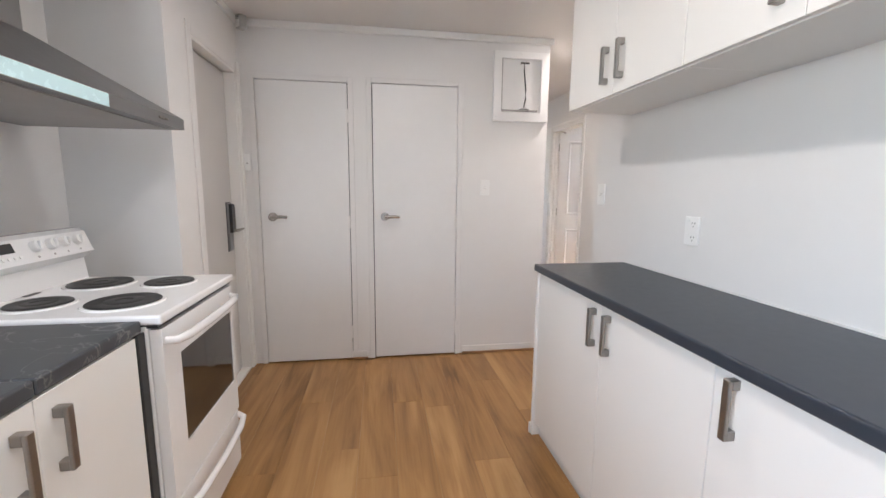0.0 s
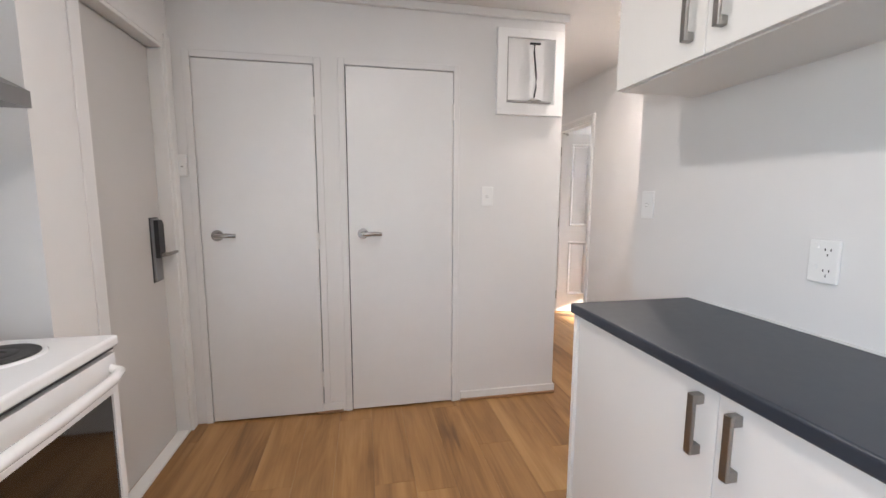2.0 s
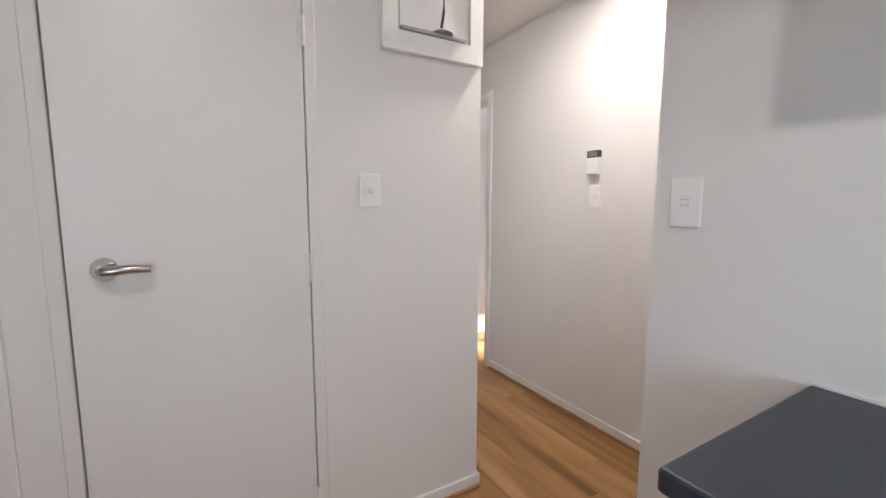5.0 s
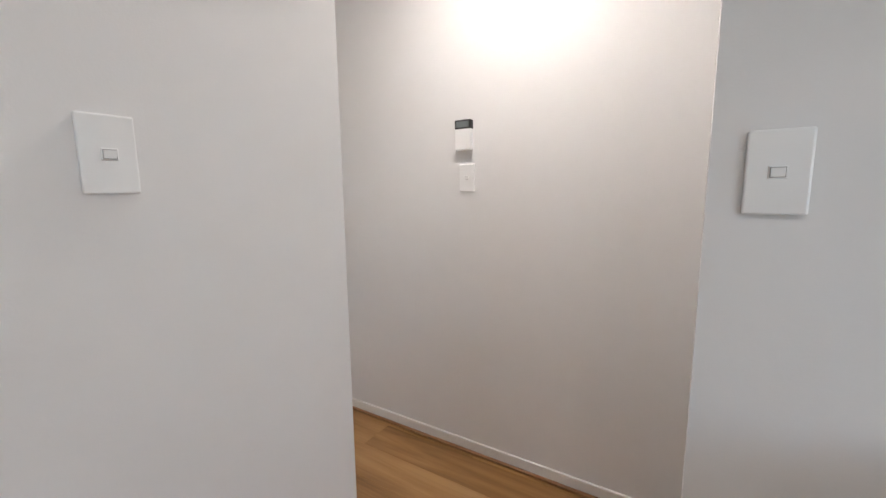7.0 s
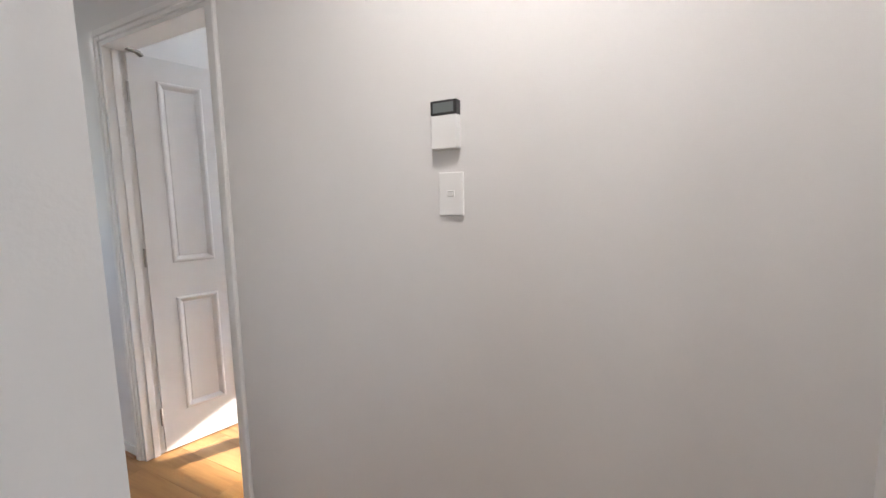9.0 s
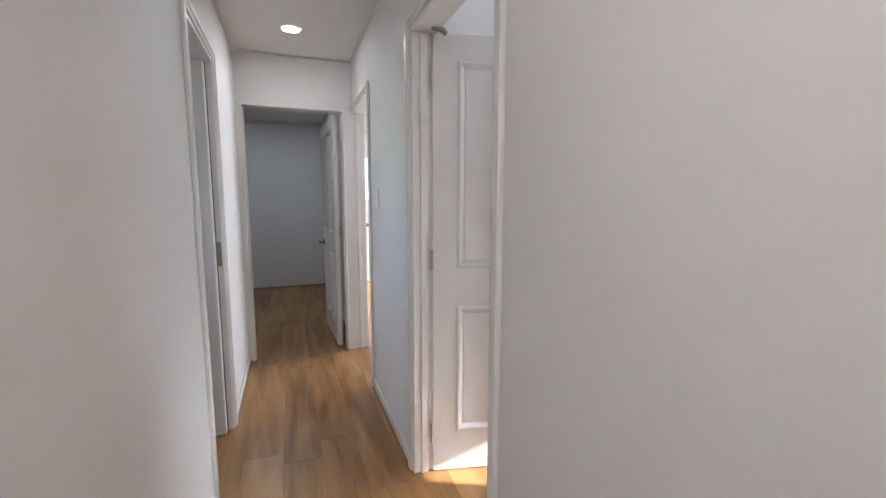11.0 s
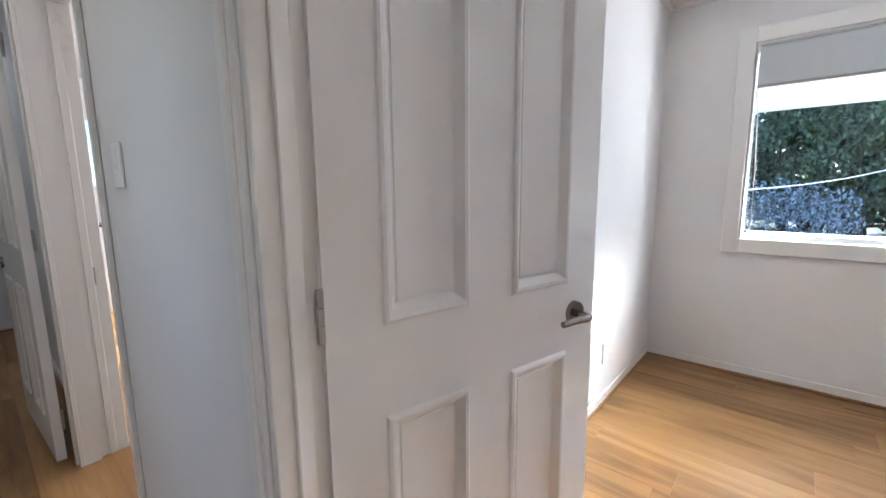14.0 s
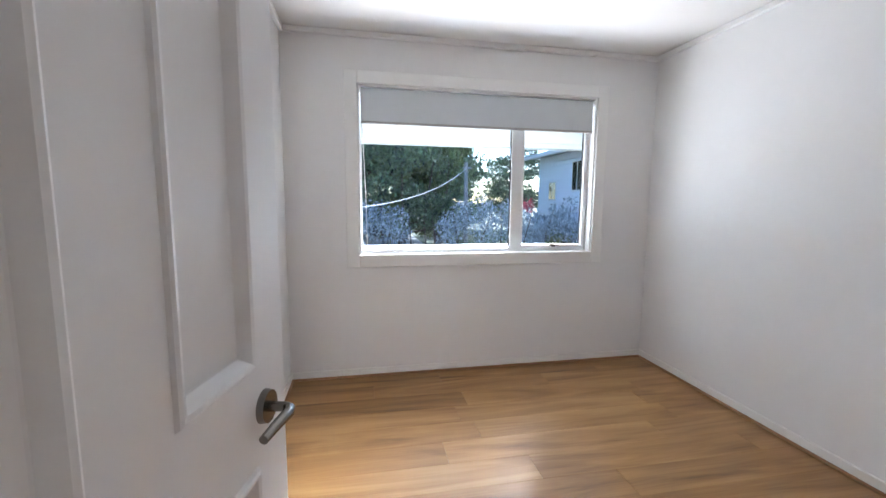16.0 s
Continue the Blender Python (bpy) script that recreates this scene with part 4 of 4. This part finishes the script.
def range_hood():
    h = thing("range_hood", (-1.25, 0.95, 1.508), "brushed steel canopy range hood over the cooker", "range hood")
    W, D, r = 0.90, 0.58, 0.042
    rim = wall_bm('y', 0, W, 0.001, D, 0, r)
    part("rim", rim, M_STEEL, h)
    bm = bmesh.new()
    lo = [bm.verts.new(p) for p in ((0.001, 0.0, r), (D, 0.0, r), (D, W, r), (0.001, W, r))]
    hi = [bm.verts.new(p) for p in ((0.001, 0.31, 0.25), (0.27, 0.31, 0.25), (0.27, 0.59, 0.25), (0.001, 0.59, 0.25))]
    for i in range(4):
        bm.faces.new((lo[i], lo[(i + 1) % 4], hi[(i + 1) % 4], hi[i]))
    bm.faces.new(hi)
    part("canopy", bm, M_STEEL, h)
    part("flue", bx(0.001, 0.265, 0.315, 0.585, 0.25, 0.858, 0.002), M_STEEL, h, "square steel flue")
    part("flue_joint", bx(0.001, 0.267, 0.313, 0.587, 0.55, 0.554), M_GREY, h)
    part("filter", bx(0.05, D - 0.04, 0.04, W - 0.04, -0.004, -0.001), M_GREY, h, "grey filter panel")
    # bright reflection of the window on the rim, put on as a coloured strip
    part("reflection_strip", bx(D, D + 0.0015, 0.0, 0.42, 0.002, r - 0.002), M_REFLECTION, h, "pale blue strip painted as the window's reflection")
    for k in range(5):
        bm = bmesh.new()
        y = 0.706 + k * 0.0125
        cyl(bm, (D, y, r * 0.5), (D + 0.006, y, r * 0.5), 0.0046, n=12)
        part("button", bm, M_CHROME, h, "", True)
    return h


range_hood()
pl = switch_plate("light_switch", (-1.25, 1.62, 1.32), 90, [(0.0, 0.0)], "white switch plate on the cooker splashback")

# bathroom lining: large marble-look tiles
bt = tagged(new("bathroom_tile_wall"), "grey marble-look wall tiles in the bathroom", "tiled wall", kind="structure")
part("grout_bed", bx(0.25, HL - T - 0.012, 6.44, 6.46, 0.0, CZ), M_GROUT, bt)
for i in range(2):
    for k in range(4):
        part("tile", bx(0.29 + i * 0.48, 0.29 + i * 0.48 + 0.477, 6.43, 6.44, 0.002 + k * 0.6, min(CZ - 0.002, k * 0.6 + 0.597), 0.001), M_TILE, bt)

# next room: low white cabinet under its far window
lc = thing("low_cabinet", (3.35, 9.70, 0), "white low cabinet with dark edge under the window", "cabinet")
part("body", bx(-0.70, 0.70, -0.235, 0.245, 0.0, 0.868, 0.003), M_CAB, lc)
part("dark_edge", bx(-0.70, 0.70, -0.23, 0.245, 0.868, 0.892), M_BLACK, lc, "dark edge strip")
part("upstand", bx(-0.70, 0.70, 0.20, 0.245, 0.892, 1.235, 0.003), M_CAB, lc, "white upstand")

# ---- outside ----
gm = bmesh.new()
n = 24
bmesh.ops.create_grid(gm, x_segments=n, y_segments=n, size=300)
gnd = struct("ground", gm, M_LAWN, "rough lawn around the house", "ground")
gnd.location = (0, 0, -0.62)
struct("path", bx(10.2, 40, 1.9, 4.6, -0.66, -0.60), M_CONC, "pale concrete drive", "path")

ev = thing("eave", (5.22, 3.5, 2.05), "white painted eave and gutter outside the window", "eave")
part("soffit", bx(0.0, 1.12, -4.6, 6.6, 0.02, 0.04), M_SOFFIT, ev)
part("fascia", bx(1.12, 1.15, -4.6, 6.6, -0.17, 0.16, 0.003), M_SOFFIT, ev)
part("gutter", prism(bmesh.new(), [(1.15, -0.215), (1.24, -0.225), (1.255, -0.20), (1.265, -0.10), (1.15, -0.10)], 1, -4.6, 6.6), M_SOFFIT, ev)
part("roof_edge", prism(bmesh.new(), [(-0.1, 0.75), (1.28, 0.16), (1.28, 0.20), (-0.1, 0.80)], 1, -4.6, 6.6), M_ROOF, ev)


def foliage(name, clumps, per, leaf, material, parent, seed, label=""):
    """Many small leaves scattered in clumps (x, y, z, rx, ry, rz)."""
    rng = random.Random(seed)
    vs, fs = [], []
    for cx, cy, cz, rx, ry, rz in clumps:
        for _ in range(per):
            d = Vector((rng.gauss(0, 1), rng.gauss(0, 1), rng.gauss(0, 1))).normalized() * (rng.random() ** 0.45)
            p = Vector((cx + d.x * rx, cy + d.y * ry, cz + d.z * rz))
            q = Euler((rng.uniform(0, 6.3), rng.uniform(0, 6.3), rng.uniform(0, 6.3)))
            s = leaf * rng.uniform(0.6, 1.4)
            k = len(vs)
            for u, v, w in ((-1, 0, 0), (0, -0.45, 0.12), (1, 0, 0), (0, 0.45, 0.12)):
                o = Vector((u * s, v * s, w * s))
                o.rotate(q)
                vs.append(tuple(p + o))
            fs.append((k, k + 1, k + 2, k + 3))
    me = bpy.data.meshes.new(name)
    me.from_pydata(vs, [], fs)
    me.materials.append(material)
    ob = new(name, me)
    ob.parent = parent
    if label:
        ob["label"] = label
    return ob


def tree(at, height, spread, seed, leaf_mat, label, per=420):
    rng = random.Random(seed)
    t = thing("tree", at, label, "tree", "garden trees")
    bm = bmesh.new()
    tube(bm, [(0, 0, 0), (0.05, 0.08, height * 0.25), (-0.05, 0.1, height * 0.5), (0.1, -0.05, height * 0.85)], [0.2, 0.16, 0.11, 0.03], 10)
    clumps = []
    for i in range(26):
        z = height * rng.uniform(0.16, 0.97)
        a = rng.uniform(0, 6.28)
        r = spread * rng.uniform(0.25, 1.0) * (1.15 - 0.5 * z / height)
        e = (r * math.cos(a), r * math.sin(a), z)
        tube(bm, [(0, 0.05, z * 0.75), (e[0] * 0.5, e[1] * 0.5, z * 0.9), e], [0.05, 0.035, 0.012], 6)
        clumps.append((*e, spread * rng.uniform(0.22, 0.42), spread * rng.uniform(0.22, 0.42), height * rng.uniform(0.06, 0.12)))
    part("trunk", bm, M_BARK, t, "", True)
    foliage("crown", clumps, per, 0.10, leaf_mat, t, seed + 7)
    return t


for i, (tx, ty, hh, ss, mm) in enumerate([(19, 12.5, 6.5, 2.6, M_LEAF), (18, 9.2, 6.6, 2.5, M_LEAF), (20, 6.6, 6.4, 2.6, M_LEAF), (17.5, 3.0, 5.0, 1.7, M_LEAF2), (18.8, 1.4, 4.6, 1.6, M_LEAF2), (21.0, 2.6, 5.4, 2.2, M_LEAF),
                                          (23, 4.6, 5.8, 2.4, M_LEAF), (24, 0.2, 4.6, 2.4, M_LEAF), (30, -6.0, 6.4, 3.2, M_LEAF), (33, -12.0, 7.2, 3.2, M_LEAF), (25, 14.5, 8.0, 3.4, M_LEAF), (27, 9.0, 8.5, 3.6, M_LEAF)]):
    tree((tx, ty, -0.62), hh, ss, 11 + i, mm, "leafy dark green garden tree" if mm is M_LEAF else "tree with pale sunlit leaves")

tall = thing("tall_hedge", (15.6, 6.0, -0.62), "tall dark evergreen hedge behind the garden", "hedge")
rng = random.Random(21)
cl = []
for i in range(72):
    y = -5.2 + i * 0.19
    cl.append((rng.uniform(-0.5, 0.5), y, rng.uniform(1.3, 3.6), 0.5, 0.5, rng.uniform(0.35, 0.75)))
foliage("leaves", cl, 300, 0.07, M_LEAF, tall, 23)
bm = bmesh.new()
for i in range(19):
    y = -5.0 + i * 0.7
    tube(bm, [(0, y, 0), (rng.uniform(-0.1, 0.1), y + 0.1, 1.2), (rng.uniform(-0.2, 0.2), y + rng.uniform(-0.3, 0.3), 3.2)], [0.06, 0.045, 0.015], 6)
part("stems", bm, M_BARK, tall)

hd = thing("hedge", (12.4, 5.0, -0.62), "straggly hedge over a low stone wall, glass haze put into its grey-green leaves", "hedge")
rng = random.Random(5)
cl = []
for i in range(40):
    y = -8.5 + i * 0.42
    if 0.2 < y + 5.0 - 2.4 < 1.0:
        continue
    cl.append((rng.uniform(-0.2, 0.2), y, 1.25 + rng.uniform(-0.2, 0.2), 0.35, 0.35, 0.62 + rng.uniform(-0.15, 0.15)))
foliage("leaves", cl, 520, 0.042, M_HEDGE_HAZE, hd, 3)
bm = bmesh.new()
for i in range(28):
    y = -8.4 + i * 0.6
    tube(bm, [(0, y, 0), (rng.uniform(-0.1, 0.1), y + 0.1, 0.8), (rng.uniform(-0.2, 0.2), y + rng.uniform(-0.3, 0.3), 1.7)], [0.03, 0.02, 0.008], 5)
part("stems", bm, M_BARK, hd)
sw = tagged(new("garden_wall"), "low grey stone garden wall", "wall", kind="structure")
part("wall_core", bx(11.75, 11.95, -9, 12, -0.62, 0.15), M_CONC, sw)
for r in range(3):
    y = -8.9 + (r % 2) * 0.25
    while y < 11.6:
        w = rng.uniform(0.38, 0.62)
        part("stone", bx(11.68 - rng.uniform(0, 0.02), 11.76, y, y + w - 0.02, -0.60 + r * 0.25, -0.60 + r * 0.25 + 0.235, 0.02), M_STONE, sw)
        y += w

# the wall towards the garden runs along x
ho = thing("house", (14.6, -2.2, -0.62), "neighbouring pale blue weatherboard house with low roof", "house")
part("wall", bx(-3.4, 2.5, -7.0, 0.0, 0.0, 3.5), M_BOARD, ho)
for k in range(21):
    part("weatherboard", prism(bmesh.new(), [(0.004, 0.1 + k * 0.158), (0.032, 0.1 + k * 0.158), (0.012, 0.25 + k * 0.158), (0.004, 0.25 + k * 0.158)], 0, -3.4, 2.51), M_BOARD, ho)
bm = bmesh.new()
lo = [bm.verts.new(p) for p in ((-3.9, -7.5, 3.5), (3.0, -7.5, 3.5), (3.0, 0.5, 3.5), (-3.9, 0.5, 3.5))]
hi = [bm.verts.new(p) for p in ((-0.6, -4.2, 4.3), (-0.3, -4.2, 4.3), (-0.3, -2.8, 4.3), (-0.6, -2.8, 4.3))]
for i in range(4):
    bm.faces.new((lo[i], lo[(i + 1) % 4], hi[(i + 1) % 4], hi[i]))
bm.faces.new(hi)
bm.faces.new(lo[::-1])
part("roof", bm, M_ROOF, ho)
part("gutter", bx(-3.9, 3.0, 0.5, 0.6, 3.42, 3.56, 0.01), M_SOFFIT, ho)
for x0, x1, z0, z1 in ((-0.75, -0.05, 2.2, 3.2), (1.0, 1.6, 1.9, 2.6)):
    wn = part("window", bx(x0, x1, 0.0, 0.05, z0, z1, 0.01), M_SOFFIT, ho)
    part("pane", bx(x0 + 0.06, (x0 + x1) / 2 - 0.02, 0.051, 0.056, z0 + 0.06, z1 - 0.06), M_OVENGLASS, wn)
    part("pane", bx((x0 + x1) / 2 + 0.02, x1 - 0.06, 0.051, 0.056, z0 + 0.06, z1 - 0.06), M_OVENGLASS, wn)

po = thing("utility_pole", (12.9, 1.75, -0.62), "grey timber pole carrying a cable", "pole")
bm = bmesh.new()
tube(bm, [(0, 0, 0), (0.02, 0.01, 1.6), (0.05, 0.02, 2.9)], [0.062, 0.055, 0.046], 12)
part("post", bm, M_POLE, po, "", True)
part("cross_piece", bx(-0.04, 0.04, -0.10, 0.12, 2.72, 2.77, 0.01), M_POLE, po)
cb = thing("cable", (5.4, 5.4, 1.18), "thin pale cable sagging across the garden", "cable")
bm = bmesh.new()
P0, P1 = Vector((0.9, -0.2, -0.02)), Vector((7.5, -3.65, 0.95))
tube(bm, [P0.lerp(P1, i / 14) + Vector((0, 0, -0.28 * 4 * (i / 14) * (1 - i / 14))) for i in range(15)], 0.008, 6)
part("wire", bm, M_WIRE, cb)

fl = thing("flower_bush", (15.2, -0.9, -0.62), "bush with red-pink flowers by the house", "bush")
foliage("leaves", [(0, 0, 0.9, 0.7, 0.7, 0.85), (0.3, -0.8, 0.7, 0.6, 0.6, 0.7)], 420, 0.09, M_HEDGE_HAZE, fl, 31)
foliage("flowers", [(-0.2, 0.1, 1.75, 0.28, 0.35, 0.25)], 90, 0.07, M_PINK, fl, 33)
sh = thing("shrub", (13.6, -2.6, -0.62), "sunlit green shrub before the house", "bush")
foliage("leaves", [(0, 0, 0.7, 0.7, 0.9, 0.75), (0.2, 1.1, 0.55, 0.6, 0.7, 0.6), (-0.1, -1.2, 0.6, 0.6, 0.8, 0.6)], 420, 0.08, M_LEAF2, sh, 35)

cr = thing("parked_car", (24.0, 5.2, -0.62), "pale parked car seen between the trees", "car", turn=90)
part("body", prism(bmesh.new(), [(-2.0, 0.35), (2.0, 0.35), (2.05, 0.75), (1.2, 0.90), (0.6, 1.38), (-1.0, 1.40), (-1.8, 0.92), (-2.05, 0.8)], 1, -0.8, 0.8), M_CAR, cr)
part("side_window", prism(bmesh.new(), [(1.0, 0.92), (0.55, 1.30), (-0.95, 1.32), (-1.5, 0.94)], 1, -0.812, 0.812), M_OVENGLASS, cr)
for wx in (-1.3, 1.3):
    for wy in (-0.82, 0.62):
        bm = bmesh.new()
        cyl(bm, (wx, wy, 0.32), (wx, wy + 0.2, 0.32), 0.32, n=20)
        wh = part("wheel", bm, M_BLACK, cr, "", True)

# ---- floor planks: laid along y, staggered, one piece each ----
REGIONS = [(-1.25, 1.42, -1.8, 3.02), (1.33, 2.30, 2.10, 9.5), (-0.6, 1.33, 6.62, 9.5), (2.24, 5.11, 2.2, 5.02), (2.24, 5.11, 5.08, 9.96)]
PW, PL = 0.182, 1.22
plank_meshes = {}
x = -1.27
rng = random.Random(9)
while x < 5.11:
    spans = sorted((r[2], r[3]) for r in REGIONS if x + PW > r[0] and x < r[1])
    merged = []
    for a, b in spans:
        if merged and a <= merged[-1][1] + 0.15:
            merged[-1][1] = max(b, merged[-1][1])
        else:
            merged.append([a, b])
    y = -1.9 - rng.uniform(0, PL)
    while y < 10.0:
        for ry0, ry1 in merged:
            a, b = max(y, ry0), min(y + PL, ry1)
            if b - a > 0.02:
                key = round(b - a, 2)
                if key not in plank_meshes:
                    plank_meshes[key] = mesh_of("plank", bx(0.0002, PW - 0.0002, 0.0002, b - a - 0.0002, -0.008, 0.0, 0.0007), M_PLANK)
                ob = new("plank", plank_meshes[key])
                ob.location = (x, a, 0)
                ob.parent = floor_ob
        y += PL
    x += PW
